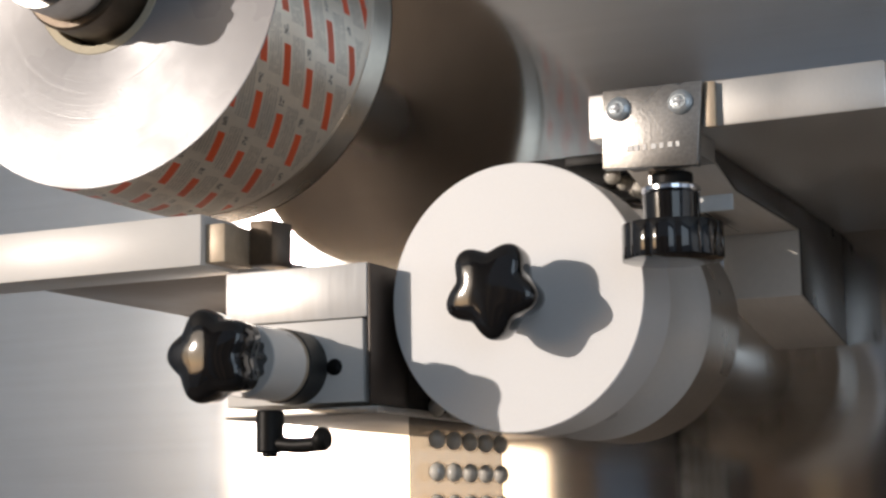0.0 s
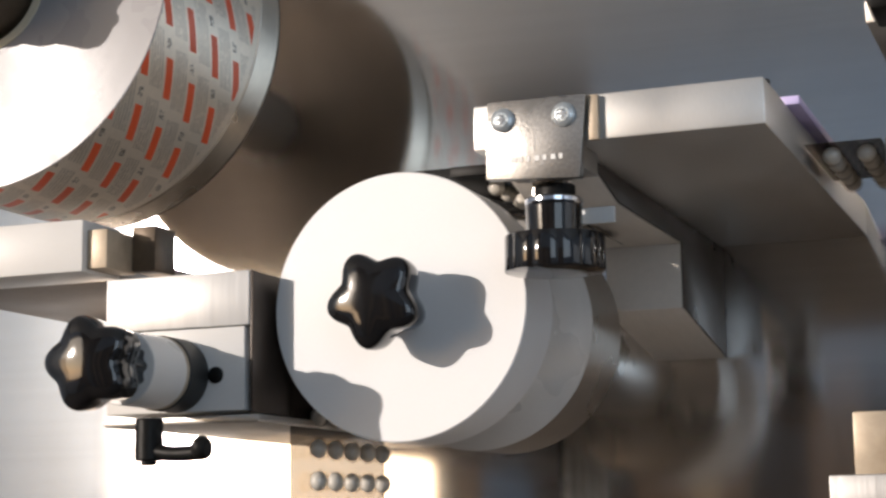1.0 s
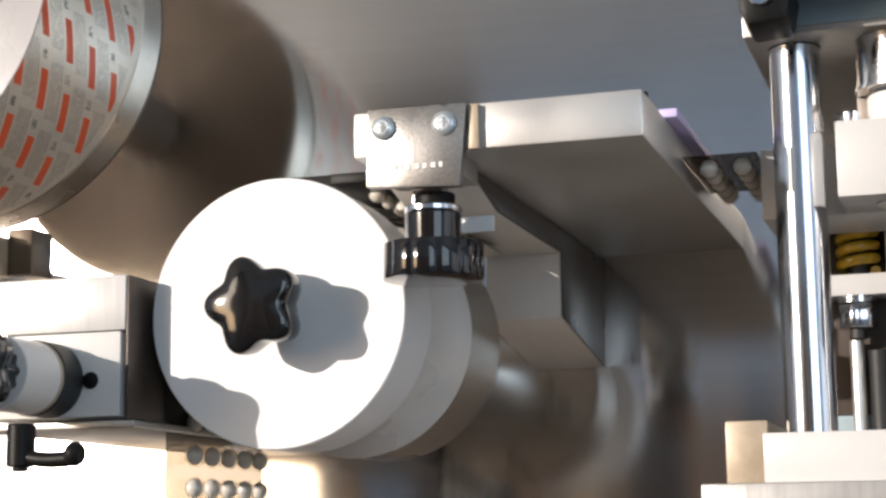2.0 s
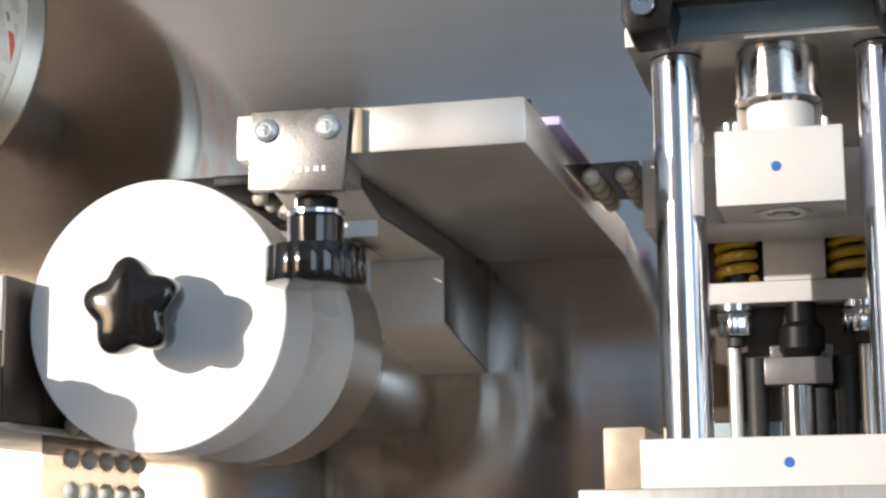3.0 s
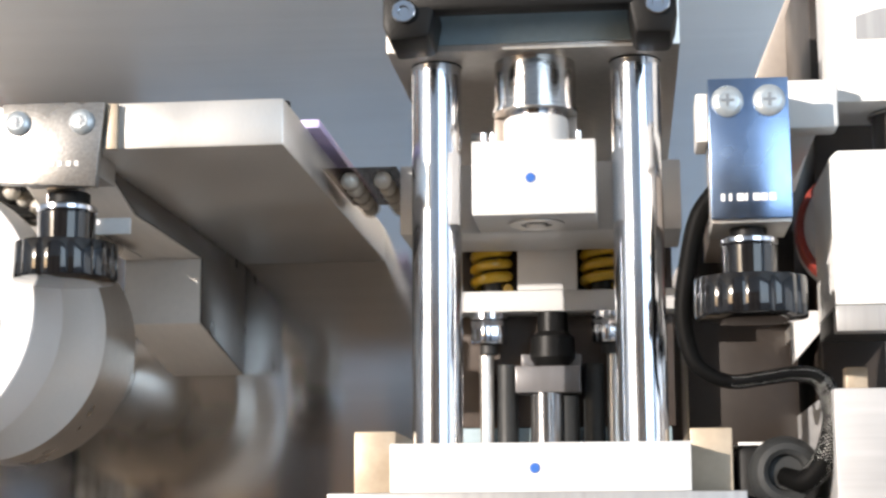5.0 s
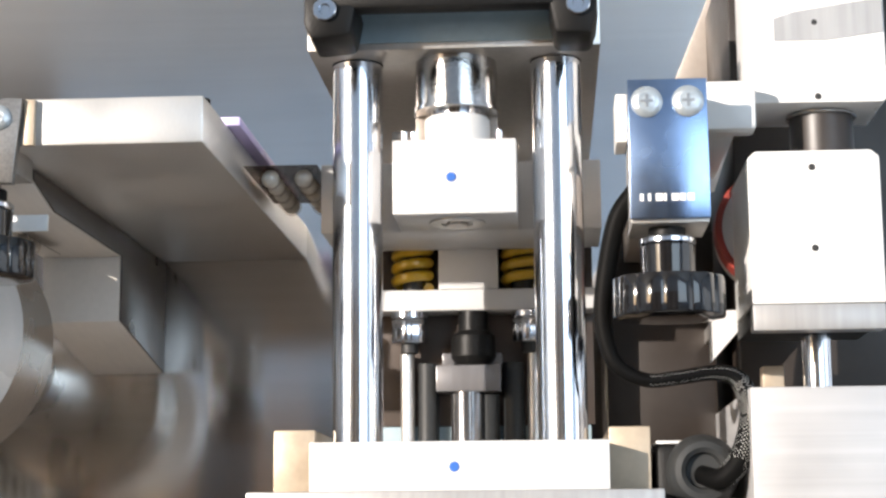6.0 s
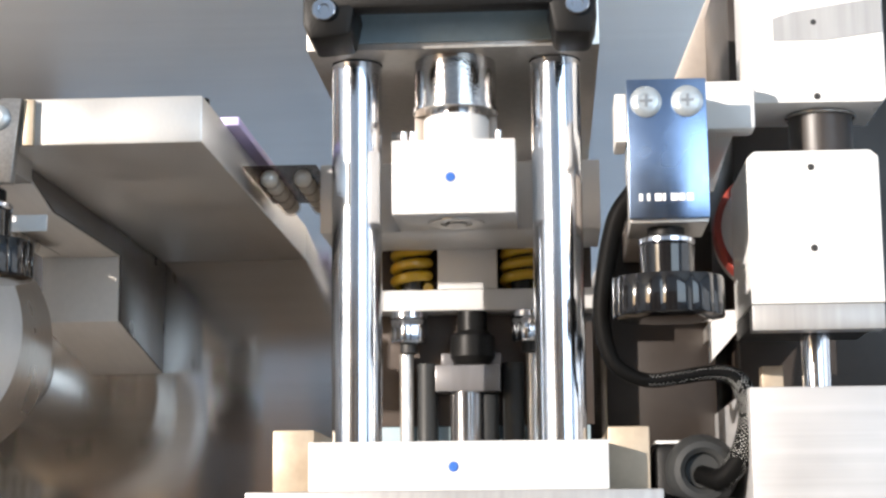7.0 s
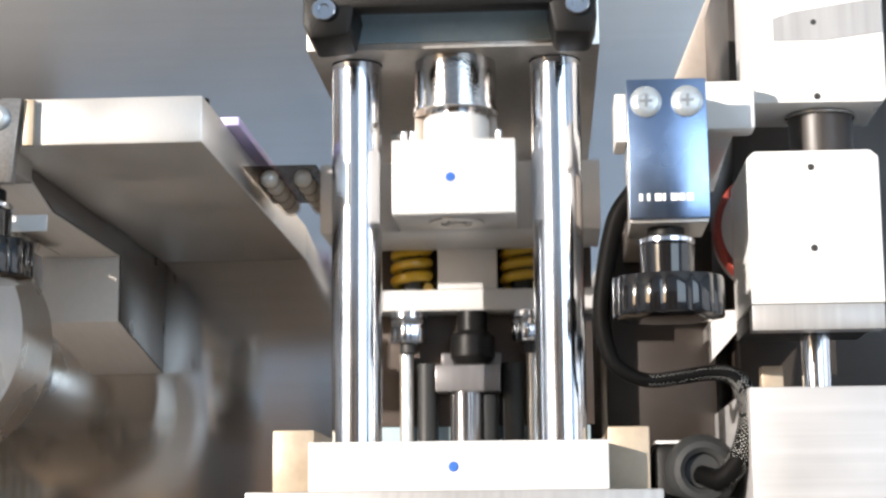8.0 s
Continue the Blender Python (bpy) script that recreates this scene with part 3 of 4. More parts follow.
def build_feed_film():
    t = thing("feed_film", (-0.23, 0.07, 1.35), "clear blister film with pills leaving the top of the drum", "blister strip")
    m = pose(-0.232, 0.0, 1.3560, 0, 30, 0)
    part("film", moved(box(-0.035, 0.035, 0.012, 0.150, 0.0050, 0.0054, 0), m), FILM, t, "clear film")
    # The dark bar is carried back in depth to shade the arm behind.
    part("guide_shoe", box(-0.2760, -0.2290, 0.004, 0.150, 1.3715, 1.3785, 0.0005), BLACK_MATT, t)
    # Two hidden blocks, added to stop a sliver of sun on the arm.
    part("sun_block", box(-0.3650, -0.2300, 0.088, 0.108, 1.3638, 1.3970, 0.0006), BLACK_MATT, t, "black block added to keep sun off the support arm")
    part("sun_block", box(-0.2500, -0.2250, 0.085, 0.108, 1.3500, 1.3636, 0.0006), BLACK_MATT, t)
    for k in range(3):
        for n in range(5):
            c = m @ Vector((-0.022 + 0.0218 * k, 0.026 + 0.0250 * n, 0.0))
            part("pocket", pill_bm(c, 0.0072), POCKET, t)
            part("pill", pill_bm(c, 0.0058), PILL, t)
    return t


build_feed_film()


# ---- film guide plate with its bracket ----
def build_guide():
    t = thing("film_guide_plate", (-0.14, PANEL_Y, 1.38), "thick white guide plate carrying the film", "guide plate")
    part("plate", box(-0.2285, -0.0510, -0.080, PANEL_Y - 0.0005, 1.3678, 1.3958, 0.0014), PLATE, t, "white anodised plate")
    part("bolt", rod(0.004, 0, 0.004, (-0.0560, -0.055, 1.3959), "z"), BLACK_MATT, t)
    part("lilac_strip", box(-0.0560, -0.0437, -0.004, 0.24, 1.3960, 1.4015, 0.0006), LILAC, t, "lilac plastic edge strip")
    part("tab", box(-0.186, -0.1549, -0.0315, -0.0285, 1.3268, 1.3368, 0.0004), FROSTED, t, "clear acrylic tab")
    part("tab_hanger", box(-0.2060, -0.1862, -0.036, -0.024, 1.3260, 1.3676, 0.0004), NICKEL, t)
    return t


build_guide()


def fluted_knob(t, c, r, h, neck_r, neck_h):
    """A fluted grip under its neck; c is the top of the neck."""
    z0 = -neck_h
    part("washer", tube(0.004, neck_r * 1.02, 0.0002, 0.0045, c, "z", 0.001), CHROME, t)
    part("neck", lathe([(0, 0), (neck_r - 0.001, 0), (neck_r, -0.001), (neck_r * 0.97, z0), (0, z0)], c, "z"), BLACK, t)
    layers = [(0.90, -0.0002), (0.985, -0.0006), (1, -0.0016), (1, -h * 0.93), (0.985, -h * 0.98), (0.93, -h), (0.6, -h * 1.04), (0.2, -h * 1.05)]
    return part("grip", lobed(12, r * 0.960, r, [(k, z0 + z) for k, z in layers], c, "z", 192, 0.1, 0.3), BLACK, t, "glossy black fluted grip")


def build_left_bracket():
    t = thing("tension_bracket", (-0.185, -0.07, 1.37), "nickel-plated bracket with a fluted black hand knob", "bracket")
    part("plate", prism([(-0.2164, 1.3953), (-0.1549, 1.3946), (-0.1597, 1.3445), (-0.2180, 1.3478)], -0.0880, -0.0803, "y", 0.0008), NICKEL, t, "nickel-plated front plate")
    part("edge", box(-0.1547, -0.1485, -0.0845, -0.0803, 1.3672, 1.3945, 0.0006), BEIGE, t)
    part("back", box(-0.2140, -0.1620, -0.0800, -0.040, 1.3540, 1.3676, 0.0006), MILLED, t)
    for x in (-0.2065, -0.1684):
        screw_head(t, x, -0.0882, 1.3830, 0.0074)
    for k, w in enumerate((0.0038, 0.0024, 0.0020, 0.0029, 0.0024, 0.0029, 0.0022)):
        x = -0.2020 + 0.0050 * k
        part("mark", box(x, x + w, -0.0885, -0.0881, 1.3568, 1.3600, 0), PRINT_BAR, t)
    part("stud", rod(0.0125, -0.0055, 0.0045, (-0.1832, -0.062, 1.3415), "z"), BLACK_MATT, t)
    fluted_knob(t, (-0.1832, -0.065, 1.3330), 0.0306, 0.0225, 0.0173, 0.0178)
    return t


build_left_bracket()

arm = thing("support_arm", (-0.19, PANEL_Y, 1.30), "satin aluminium support arm under the white guide plate", "bracket")
part("rail", prism([(-0.0215, 1.3676), (-0.0215, 1.3610), (0.0270, 1.3490), (0.1998, 1.3490), (0.1998, 1.3676)], -0.2260, -0.1690, "x", 0.0006), SATIN, arm)
part("gusset", prism([(0.2000, 1.3676), (0.2000, 1.3010), (PANEL_Y - 0.0005, 1.2765), (PANEL_Y - 0.0005, 1.3676)], -0.2260, -0.1688, "x", 0.0006), SATIN, arm)
# Thin dark sheet paints the shade on the arm's side away from the sun.
part("shaded_side", prism([(-0.0205, 1.3672), (-0.0205, 1.3614), (0.0272, 1.3496), (0.2006, 1.3496), (0.2006, 1.3016), (PANEL_Y - 0.0005, 1.2771), (PANEL_Y - 0.0005, 1.3672)], -0.1686, -0.1672, "x", 0.0003), ARM_SHADE, arm, "right side of the arm with its shade as dark brown colour")


# ---- press ----
def build_press():
    t = thing("press", (0.09, 0.05, 1.165), "press frame with white base, two chrome columns and a head plate", "press")
    part("base_bar", box(0.0, 0.18, 0.0, 0.0450, 1.1705, 1.2, 0.0008), PRESS_WHITE, t, "white base bar")
    for x0, x1 in ((-0.0263, -0.0004), (0.1804, 0.2060)):
        part("base_block", box(x0, x1, 0.0288 if x0 > 1 else 0.0455 - 0.0167, PANEL_Y - 0.0005, 1.1707, 1.2094, 0.0012), BEIGE, t, "beige bronze side block")
    part("bed", box(0.0066, 0.1731, 0.0455, PANEL_Y - 0.0006, 1.1707, 1.1985, 0.0006), MILLED, t)
    # Solid bar standing in for a bluish bar mirrored in the sheet.
    part("mirrored_bar", box(0.0066, 0.1731, 0.1605, 0.1645, 1.1988, 1.2190, 0.0006), FACE_PLATE, t)
    # Sheet added to darken the space behind the columns.
    part("dark_backing", box(0.0040, 0.1760, 0.1614, 0.1643, 1.2195, 1.3860, 0.0004), SHADE_BROWN, t, "dark brown sheet added to darken the space behind the columns")
    dot = lathe([(0, -0.0006), (0.0026, -0.0005), (0.0031, 0.0)], (0.0874, -0.0002, 1.1847), "y", 24)
    part("blue_dot", dot, BLUE_DOT, t, "small round blue marker")
    for x in (0.0267, 0.1524):
        c = part("column", lathe([(0, 1.1992), (0.0157, 1.1992), (0.0157, 1.4395), (0, 1.4395)], (x, 0.024, 0), "z", 72), CHROME, t, "polished chrome column")
        # Ring proud of the column; dark colour stands for a groove's shade.
        part("groove", tube(0.0150, 0.0161, 1.4390, 1.4399, (x, 0.024, 0), "z", 0.0001), DARK_HOLE, c)
    part("head", box(-0.0008, 0.1799, -0.010, PANEL_Y - 0.0005, 1.4400, 1.520, 0.0010), MILLED, t, "pale head plate")
    part("face", box(0.0025, 0.1770, -0.0122, -0.0102, 1.4440, 1.520, 0.0004), FACE_PLATE, t, "blue-grey face plate")
    handle = part("handle", joined(
        box(0.0150, 0.1650, -0.0560, -0.0400, 1.4525, 1.4760, 0.0035),
        prism([(0.0030, 1.445), (0.0070, 1.4345), (0.0310, 1.4365), (0.0345, 1.4550), (0.030, 1.476), (0.0030, 1.476)], -0.0555, -0.0124, "y", 0.003),
        prism([(0.1772, 1.445), (0.1735, 1.4345), (0.1520, 1.4350), (0.1485, 1.4550), (0.153, 1.476), (0.1772, 1.476)], -0.0555, -0.0124, "y", 0.003)),
        BLACK_MATT, t, "black plastic bridge handle")
    for x in (0.0159, 0.1659):
        part("cap_screw", joined(tube(0.0034, 0.0070, -0.0015, 0.004, (x, -0.0570, 1.4523), "y"), rod(0.0035, 0.0005, 0.004, (x, -0.0570, 1.4523), "y")), CHROME, handle)
    part("gland", lathe([(0, 1.4398), (0.0255, 1.4398), (0.0260, 1.430), (0.0258, 1.4095), (0.0270, 1.4090), (0.0270, 1.4068), (0.0200, 1.4064), (0, 1.4064)], (0.0893, 0.024, 0.0), "z", 72), GLAND_NICKEL, t, "shiny nickel-plated threaded gland")
    for x0, x1 in ((0.0630, 0.0722), (0.1088, 0.1150)):
        part("guard_bar", box(x0, x1, 0.030, 0.040, 1.3825, 1.4066, 0.0006), GREY_CAST, t, "dull guard bar")
    screw = part("thumb_screw", lobed(18, 0.0058, 0.0064, [(0.9, 0.0), (1, 0.0006), (1, 0.0062), (0.9, 0.0068)], (0, 0, 0), "z", 72), NICKEL, None, "small knurled thumb screw")
    screw.data.transform(pose(0.0478, 0.0350, 1.3925, 0, 90, 0))
    screw.data.transform(Matrix.Translation(-Vector(base_of(t))))
    screw.parent = t
    part("screw_shank", rod(0.0026, 0.0546, 0.0629, (0, 0.0350, 1.3925), "x", 0.0003, 20), NICKEL, screw)
    return t


build_press()

SLIDE = Vector((0.089, 0.05, 1.3393))


def coil(x, y, z0, z1, r, wire, turns):
    n = int(turns * 20)
    return pipe([(x + r * math.cos(math.tau * turns * k / n), y + r * math.sin(math.tau * turns * k / n), z0 + (z1 - z0) * k / n) for k in range(n + 1)], wire, 10, flat=1.0)


def digit(text, size, m, mat, parent):
    """One raised character of the built-in font, standing at the pose m."""
    data = bpy.data.curves.new("digit", "FONT")
    data.body, data.size, data.extrude, data.align_x, data.align_y = text, size, 0.0002, "CENTER", "CENTER"
    ob = new("digit", data)
    me = bpy.data.meshes.new_from_object(ob)
    bpy.data.objects.remove(ob)
    bm = bmesh.new()
    bm.from_mesh(me)
    bpy.data.meshes.remove(me)
    return part("digit", moved(bm, m), mat, parent)


def build_slide():
    t = thing("press_slide", SLIDE, "white press slide with yellow springs between the columns", "press slide")
    part("block", box(0.0508, 0.1270, 0.0, 0.0600, 1.3393, 1.3860, 0.0010), PRESS_WHITE, t, "white front block")
    part("blue_dot", lathe([(0, -0.0006), (0.0026, -0.0005), (0.0031, 0.0)], (0.0870, -0.0002, 1.3623), "y", 24), BLUE_DOT, t, "small round blue marker")
    part("recess", tube(0.010, 0.0175, -0.0002, 0.001, (0.0889, 0.030, 1.3384), "z", 0.0002), BRUSHED, t)
    part("recess_screw", lobed(6, 0.0062, 0.0070, [(0.92, -0.0010), (1, -0.0005), (1, 0.0008)], (0.0889, 0.030, 1.3384), "z", 36), NICKEL, t)
    part("crosshead", box(-0.0016, 0.1803, 0.0612, 0.134, 1.3393, 1.3850, 0.0010), PRESS_WHITE, t, "pale crosshead plate")
    part("collar", lathe([(0, 1.3862), (0.0205, 1.3862), (0.0205, 1.4030), (0.0198, 1.4040), (0, 1.4040)], (0.0898, 0.024, 0), "z", 64), ANODISED, t, "white lower collar")
    part("spindle", rod(0.0163, 1.4041, 1.4215, (0.0898, 0.024, 0), "z"), CHROME, t, "bright spindle")
    part("ring", lathe([(0, 1.4216), (0.0200, 1.4216), (0.0206, 1.4222), (0.0206, 1.4370), (0, 1.4370)], (0.0898, 0.024, 0), "z", 64), NICKEL, t, "pale ring with set screws")
    for text, turn in (("2", -17), ("0", 21)):
        digit(text, 0.0062, pose(0.0898, 0.024, 1.4270, 0, 0, turn) @ pose(0, -0.0207, 0, 90, 0, 0), DARK_HOLE, t)
    for k in (0, 1, 2, 4, 6, 7, 8):
        a = 3.45 + 0.31 * k
        part("set_screw", moved(rod(0.0015, 0.0200, 0.0209, (0, 0, 0), "x", 0.0002, 12), pose(0.0898, 0.024, 1.4265 if k % 2 else 1.4335, 0, 0, math.degrees(a))), DARK_HOLE, t)
    for x in (0.0575, 0.0630, 0.1165):
        part("pin", rod(0.0020, 1.3862, 1.3940, (x, 0.012, 0), "z", 0.0004, 16), CHROME, t)
    part("stem", box(0.0700, 0.1108, 0.1345, 0.1610, 1.3120, 1.3850, 0.0008), PRESS_WHITE, t)
    part("lower_plate", box(-0.0010, 0.1795, 0.1345, 0.1610, 1.2975, 1.3118, 0.0008), PRESS_WHITE, t, "pale lower plate")
    for x in (0.0510, 0.1270):
        part("spring", coil(x, 0.1490, 1.3152, 1.3620, 0.0114, 0.0036, 5.3), YELLOW, t, "yellow flat-wound die spring")
        part("spring_pin", rod(0.0068, 1.3121, 1.3840, (x, 0.1490, 0), "z"), DARK_HOLE, t)
    for x in (0.0492, 0.1325):
        n = part("nut", lobed(6, 0.0112, 0.0128, [(0.95, 1.2760), (1, 1.2770), (1, 1.2915), (0.95, 1.2925)], (x, 0.145, 0), "z", 36, 0.3, 0.8), CHROME, t, "bright hexagon nut")
        part("flange", tube(0.004, 0.0135, 1.2926, 1.2974, (x, 0.145, 0), "z", 0.0004), CHROME, n)
        part("stud", rod(0.0060, 1.2690, 1.2759, (x, 0.145, 0), "z", 0.0004, 24), DARK_HOLE, n)
    part("drive_coupling", lathe([(0, 1.2974), (0.0100, 1.2974), (0.0105, 1.284), (0.0150, 1.280), (0.0155, 1.2660), (0.0110, 1.2605), (0, 1.2605)], (0.0930, 0.145, 0), "z"), BLACK_MATT, t, "black drive coupling")
    part("clamp_block", box(0.0678, 0.1120, 0.1345, 0.160, 1.2420, 1.2600, 0.0008), GREY_STEEL, t, "grey milled clamp block")
    part("lug", box(0.0715, 0.0800, 0.145, 0.160, 1.2602, 1.2690, 0.0005), GREY_STEEL, t)
    part("lug", box(0.1035, 0.1125, 0.145, 0.160, 1.2602, 1.2690, 0.0005), GREY_STEEL, t)
    return t


slide = build_slide()


def build_rods():
    t = thing("drive_rod", (0.0890, 0.15, 1.1986), "bright steel drive rod standing on the press bed", "rod")
    part("rod", rod(0.0115, 1.1987, 1.2419, (0.0885, 0.147, 0), "z"), DARK_STEEL, t)
    part("sleeve", rod(0.0085, 1.1987, 1.2400, (0.1020, 0.152, 0), "z"), RUBBER, t)
    for x, side in ((0.0472, 1), (0.1345, -1)):
        u = thing("guide_rod", (x, 0.15, 1.1986), "slim steel guide rod on the press bed", "rod", "guide rods under the slide")
        part("rod", rod(0.0048, 1.1987, 1.2688, (x, 0.150, 0), "z"), MILLED, u)
        part("sleeve", rod(0.0075, 1.1987, 1.2620, (x + 0.0140 * side, 0.155, 0), "z"), RUBBER, u)


build_rods()


def build_bench():
    t = thing("machine_bench", (0.1, 0.19, 1.10), "grey steel bench plate carrying the press", "bench")
    part("top", box(-0.034, 0.2105, -0.024, PANEL_Y - 0.0005, 1.140, 1.1700, 0.001), BRUSHED_FLAT, t)
    part("support", box(-0.01, 0.19, 0.02, PANEL_Y - 0.0006, 0.95, 1.1398, 0.001), BRUSHED, t)


build_bench()


# ---- second bracket and its arm ----
def build_right_bracket():
    t = thing("tension_bracket", (0.216, -0.02, 1.37), "mirror-bright steel bracket with a large fluted black hand knob", "bracket")
    part("plate", box(0.1938, 0.2403, -0.0450, -0.0415, 1.3247, 1.4082, 0.0006), BLUE_TINT_STEEL, t, "mirror-bright steel plate with a blue reflection in its colour")
    part("back", box(0.1945, 0.2398, -0.0413, 0.010, 1.3225, 1.4055, 0.0008), MILLED, t)
    part("side_lip", box(0.1872, 0.1940, -0.030, 0.005, 1.3740, 1.4035, 0.001), ANODISED, t)
    for x in (0.2049, 0.2290):
        screw_head(t, x, -0.0452, 1.3943, 0.0094)
    for k, w in enumerate((0.0022, 0.0018, 0.0040, 0.0016, 0.0040, 0.0036, 0.0038)):
        x = 0.1995 + 0.0046 * k
        part("mark", box(x, x + w, -0.0456, -0.0452, 1.3350, 1.3394, 0), PRINT_BAR, t)
    part("stud", rod(0.0110, -0.0062, 0.0055, (0.2160, -0.022, 1.3215), "z"), BLACK_MATT, t)
    fluted_knob(t, (0.2160, -0.025, 1.3115), 0.0332, 0.0240, 0.0164, 0.0190)
    part("arm", box(0.2405, 0.2730, -0.0100, 0.0108, 1.3850, 1.4158, 0.0030), ANODISED, t, "white arm block")
    part("arm_stem", box(0.2405, 0.2620, 0.0110, PANEL_Y - 0.0005, 1.3870, 1.4130, 0.0010), ANODISED, t)
    part("side_rail", box(0.2000, 0.2360, 0.0102, PANEL_Y - 0.0006, 1.338, 1.372, 0.0008), GREY_CAST, t)
    return t


build_right_bracket()


# ---- cylinder stack ----
def build_cylinders():
    t = thing("cylinder_stack", (0.309, 0.05, 1.10), "white pneumatic cylinder blocks above a milled aluminium base", "cylinder")
    up = part("upper_block", prism([(0.272, 1.56), (0.272, 1.4100), (0.2755, 1.4062), (0.3535, 1.4055), (0.3560, 1.4085), (0.3560, 1.56)], 0.0112, 0.075, "y", 0.0010), ANODISED, t, "white upper cylinder block")
    low = part("lower_block", prism([(0.2653, 1.2769), (0.2653, 1.3647), (0.2697, 1.3688), (0.3381, 1.3688), (0.3430, 1.3647), (0.3430, 1.2769)], -0.0200, 0.075, "y", 0.0010), ANODISED, t, "white lower cylinder block")
    # Thin grey patch paints a cast sun shadow on the block.
    part("shadow_patch", prism([(0.2880, 1.4600), (0.2880, 1.4455), (0.3200, 1.4455), (0.3550, 1.4500), (0.3550, 1.4720), (0.3000, 1.4640)], 0.0106, 0.0111, "y", 0), BRUSHED_FLAT, up, "grey patch painted as a cast shadow")
    for x, z, y, owner in ((0.3131, 1.4571, 0.0108, up), (0.3135, 1.4097, 0.0108, up), (0.3029, 1.3586, -0.0204, low), (0.3029, 1.3098, -0.0204, low)):
        # Slightly raised disc, coloured dark for the shade inside a hole.
        part("hole", lathe([(0, -0.0003), (0.0017, -0.0003), (0.0021, 0.0)], (x, y, z), "y", 20), DARK_HOLE, owner)
    part("foot_plate", box(0.2653, 0.3425, -0.0198, -0.0040, 1.2613, 1.2767, 0.0008), BRUSHED_FLAT, t, "scratched milled foot plate")
    # Black block added so that the underside stays as dark as its shade.
    part("dark_underside", box(0.2660, 0.3420, -0.0038, 0.075, 1.2655, 1.2767, 0.0006), BLACK_MATT, t, "black block added for the dark underside of the lower block")
    part("piston_rod", rod(0.0088, 1.2282, 1.2654, (0.3105, 0.043, 0), "z"), CHROME, t, "bright piston rod")
    part("base", box(0.2620, 0.3600, -0.020, PANEL_Y - 0.0005, 1.120, 1.2281, 0.0008), MILLED_FLAT, t, "milled aluminium base block")
    part("link", rod(0.020, 1.3689, 1.4054, (0.320, 0.045, 0), "z"), DEEP_BROWN, t, "dark brown link")
    part("seal", tube(0.0202, 0.0222, 1.4030, 1.4053, (0.320, 0.045, 0), "z"), NICKEL, t)
    part("dark_box", box(0.2770, 0.4200, 0.1650, PANEL_Y - 0.0005, 1.2283, 1.5600, 0.001), DEEP_BROWN, t, "very dark brown box behind the blocks")
    # Dark block added to cover the bright reflection behind the cable.
    part("rear_dark_sheet", box(0.1860, 0.2640, 0.2000, PANEL_Y - 0.0006, 1.1720, 1.3600, 0.0008), DEEP_BROWN, t, "dark sheet added to cover a bright reflection behind the cable")
    part("stop_post", box(0.2790, 0.2925, 0.0600, 0.0740, 1.2283, 1.2480, 0.0006), BEIGE, t)
    return t


build_cylinders()


def build_red_roller():
    c = (0.2965, 0.100, 1.3435)
    t = thing("ringed_roller", (c[0], PANEL_Y, c[2]), "pale roller with a red rubber rim beside the cylinders", "roller")
    part("drum", rod(0.0362, 0.0, 0.05, c, "y", steps=96), ANODISED, t)
    part("rim", tube(0.0358, 0.0402, -0.004, 0.016, c, "y", 0.001, 96), RED, t, "red rubber rim")
    part("shaft", rod(0.012, 0.0502, PANEL_Y - c[1] - 0.0005, c, "y"), MILLED, t)
    part("guard", prism([(0.2520, 1.2915), (0.2840, 1.2915), (0.2520, 1.2560)], 0.118, 0.121, "y", 0.0004), ANODISED, t, "pale three-cornered guard plate")
    part("guard_stay", box(0.2560, 0.2640, 0.1212, PANEL_Y - 0.0005, 1.2780, 1.2880, 0.0004), MILLED, t)


build_red_roller()

# Solid bar in place of a soft pale streak mirrored in the sheet.
mirror_streak = thing("slanted_reflection", (0.28, PANEL_Y, 1.53), "pale slanted bar standing in for a reflection on the steel sheet", "guide bar")
part("bar", prism([(0.2380, 1.4780), (0.2680, 1.4780), (0.3400, 1.6700), (0.3180, 1.6700)], PANEL_Y - 0.012, PANEL_Y - 0.0005, "y", 0.001), GREY_CAST, mirror_streak)
strap = thing("film_strap", (0.26, 0.15, 1.41), "pale plastic strap slanting past the bracket arm", "strap")
part("strip", prism([(0.2440, 1.3780), (0.2610, 1.3780), (0.2850, 1.4450), (0.2680, 1.4450)], 0.145, 0.149, "y", 0.0006), ANODISED, strap)


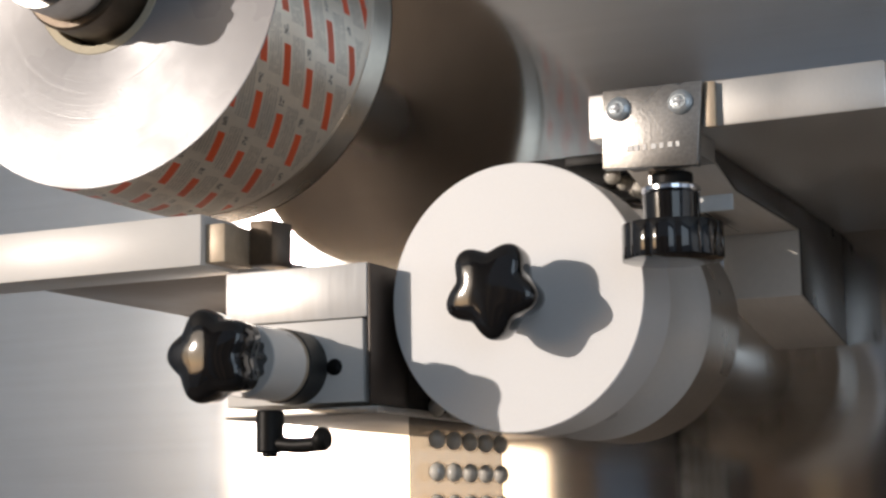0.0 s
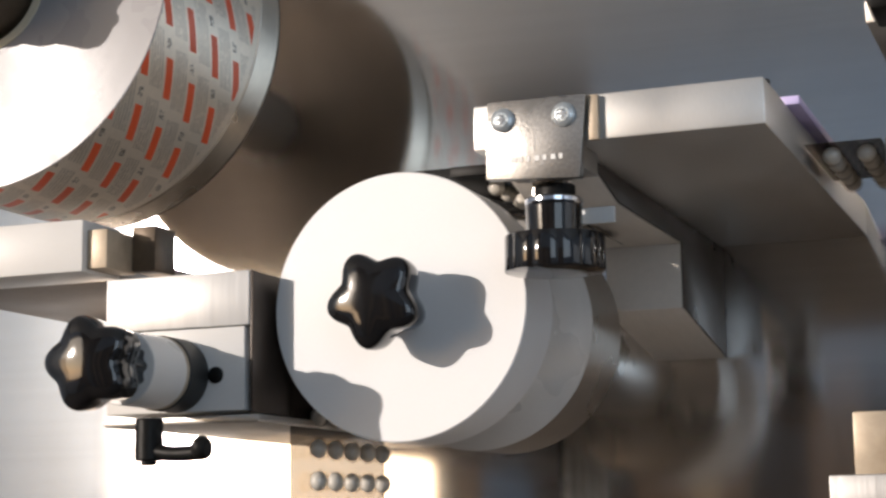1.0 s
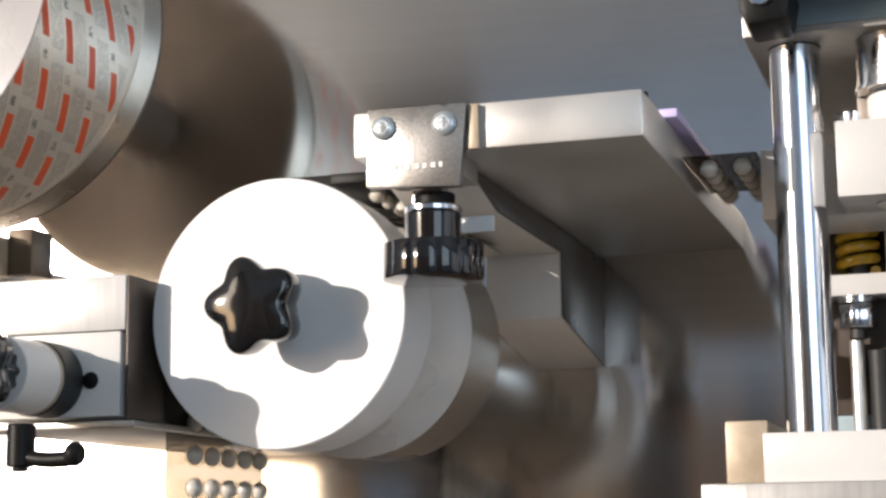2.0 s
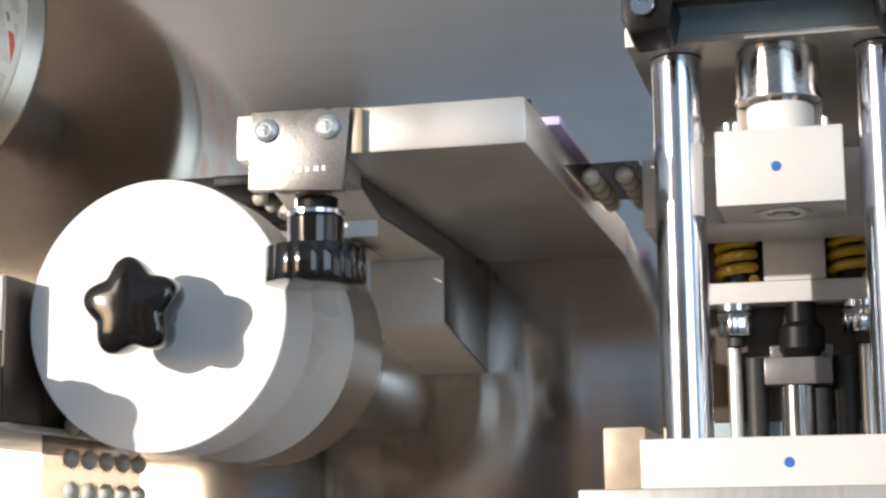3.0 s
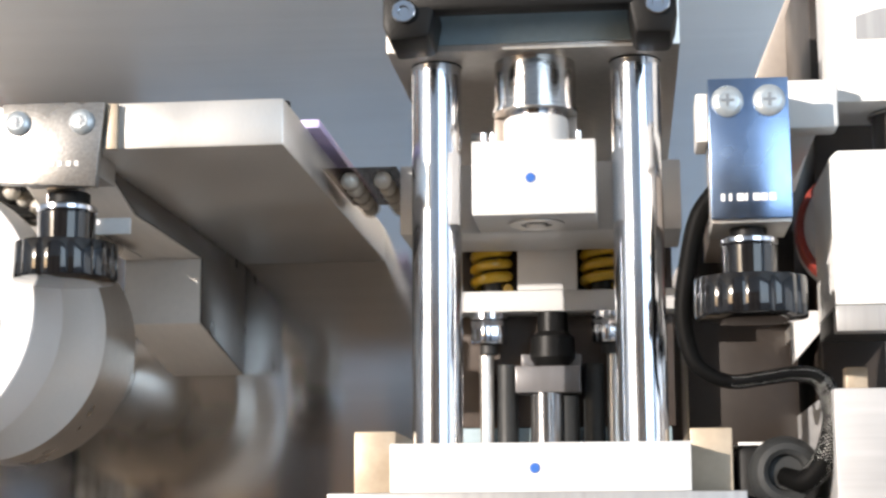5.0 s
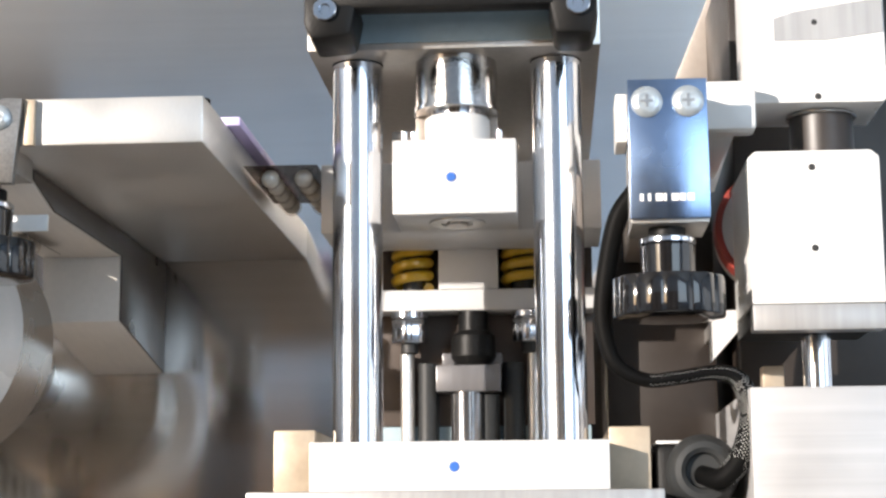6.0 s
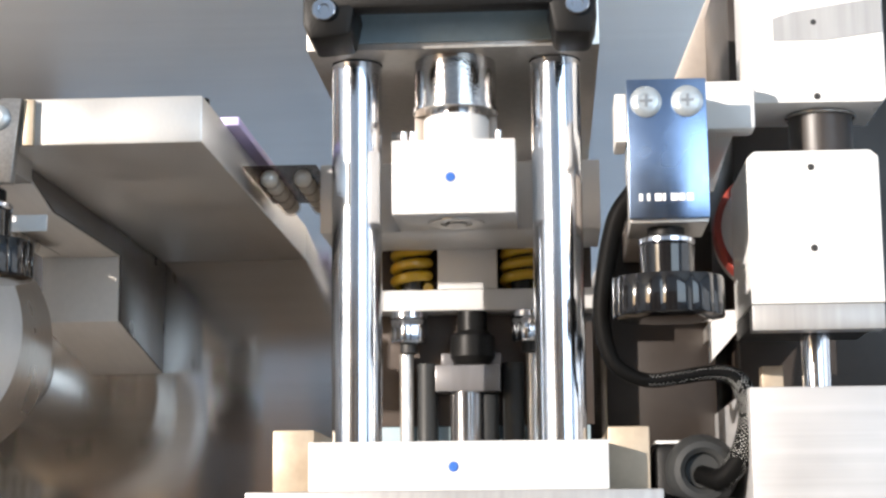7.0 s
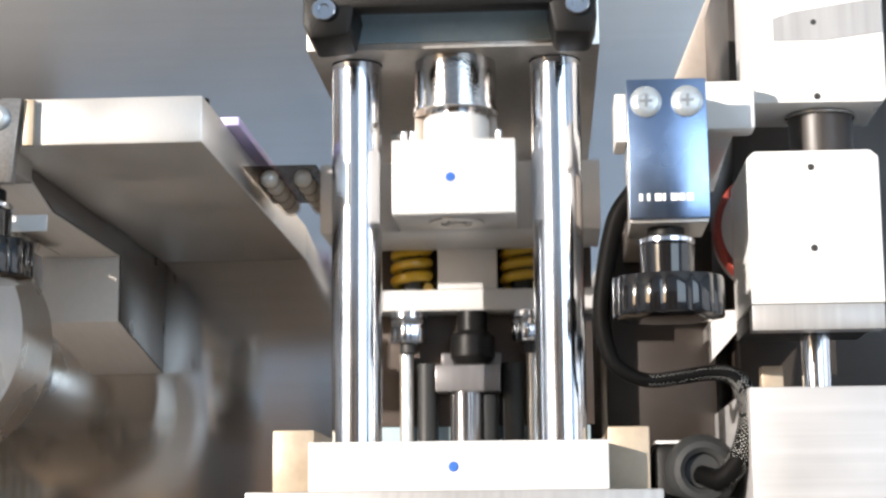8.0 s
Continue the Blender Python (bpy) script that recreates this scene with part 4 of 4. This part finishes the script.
# ---- cable and plug ----
def build_cable():
    t = thing("cable", (0.24, 0.02, 1.17), "black braided cable looping down to a grey plug", "cable")
    stops = [(0.1990, -0.005, 1.3500), (0.1880, -0.003, 1.3330), (0.1812, 0.000, 1.3047), (0.1776, 0.000, 1.2738), (0.1821, 0.000, 1.2498), (0.1913, 0.000, 1.2395), (0.2053, 0.000, 1.2345), (0.2238, 0.000, 1.2363), (0.2423, 0.000, 1.2387), (0.2556, 0.000, 1.2359), (0.2625, 0.000, 1.2243), (0.2640, 0.000, 1.2109), (0.2601, 0.000, 1.1943), (0.2537, 0.003, 1.1824), (0.2452, 0.008, 1.1758), (0.2357, 0.022, 1.1792)]
    radii = [0.0055, 0.0060, 0.0060, 0.0056, 0.0050, 0.0046, 0.0043, 0.0043, 0.0046, 0.0056, 0.0068, 0.0073, 0.0074, 0.0072, 0.0066, 0.0058]
    path = curve_through(stops, 14)
    thick = [radii[min(k // 14, 15)] + (radii[min(k // 14 + 1, 15)] - radii[min(k // 14, 15)]) * (k % 14) / 14 for k in range(len(path))]
    part("sleeve", pipe(path, thick, 18), CABLE_BLACK, t, "black braided sleeve")
    # Glints on the braid are drawn as small pale quads.
    verts, faces = [], []
    for k in range(84, len(path) - 1):
        a, ahead = Vector(path[k]), (Vector(path[k + 1]) - Vector(path[k])).normalized()
        side = ahead.cross(Vector((0, -1, 0))).normalized()
        up = Vector((0, -1, 0))
        for i in range(6):
            if (k < 130 and i not in (1, 4)) or random.random() < 0.15:
                continue
            w = radians(-62 + 24 * i + (12 if k % 2 else 0))
            out = side * math.sin(w) + up * math.cos(w)
            p, across = a + out * (thick[k] + 0.0001), out.cross(ahead).normalized()
            n = len(verts)
            big = 1.0 if k < 130 else 1.35
            verts += [p + ahead * (0.00040 * big * u) + across * (0.00027 * big * v) for u, v in ((-1, -0.3), (0, -1), (1, 0.3), (0, 1))]
            faces.append((n, n + 1, n + 2, n + 3))
    bm = bmesh.new()
    made = [bm.verts.new(v) for v in verts]
    for f in faces:
        bm.faces.new([made[i] for i in f])
    tagged(part("braid_glints", bm, BRAID_GLINT, t, "small pale quads painted as glints on the braid"), kind="stuff")
    u = thing("plug", (0.23, 0.05, 1.17), "dark grey rubber plug with a round socket", "plug")
    part("body", box(0.2090, 0.2530, 0.0300, 0.0800, 1.1300, 1.1985, 0.005), BLACK_MATT, u)
    part("boot", lathe([(0, -0.006), (0.0100, -0.007), (0.0112, -0.011), (0.0140, -0.0130), (0.0175, -0.0122), (0.0205, -0.0085), (0.0225, 0.0)], (0.2370, 0.0298, 1.1815), "y", 40), RUBBER, u, "round grey rubber boot")
    part("plate", box(0.2095, 0.2420, 0.0320, 0.0780, 1.1986, 1.2005, 0.0004), ANODISED, u)
    part("mount", box(0.2110, 0.2520, 0.0802, PANEL_Y - 0.0005, 1.14, 1.19, 0.001), RUBBER, u)


build_cable()


# ---- what moves ----
PERIOD, STROKE = 0.504, 0.0374
TOPS = [0.01 + 0.5 * k for k in range(7)] + [3.50, 4.04, 4.542, 5.045, 5.546, 6.046, 6.546, 7.046, 7.546, 8.046]


def drop(t):
    """How far the slide has come down at t, from 0 to 1, with a short rest at the top."""
    turns = float(np.interp(t, TOPS, range(len(TOPS))))
    return max(0.0, 0.5 * (1 - math.cos(math.tau * turns)) - 0.06) / 0.94


def feed(t):
    """Steps of the film up to t, each done in a sixth of a second."""
    k = (t - 0.22) / PERIOD
    n = math.floor(k)
    f = min(1.0, (k - n) * PERIOD / 0.165)
    return n + f * f * (3 - 2 * f)


def motions():
    times = [k / 30 for k in range(241)]
    top = SLIDE.copy()
    walk(slide, [(t, pose(top.x, top.y, top.z - STROKE * drop(t))) for t in times])
    walk(drum, [(t, pose(*DRUM, 0, 77.7 * (feed(t) + 1), 0)) for t in times])
    walk(roll, [(t, pose(*ROLL, 0, 46.3 * (feed(t) + 1), 0)) for t in times])


motions()
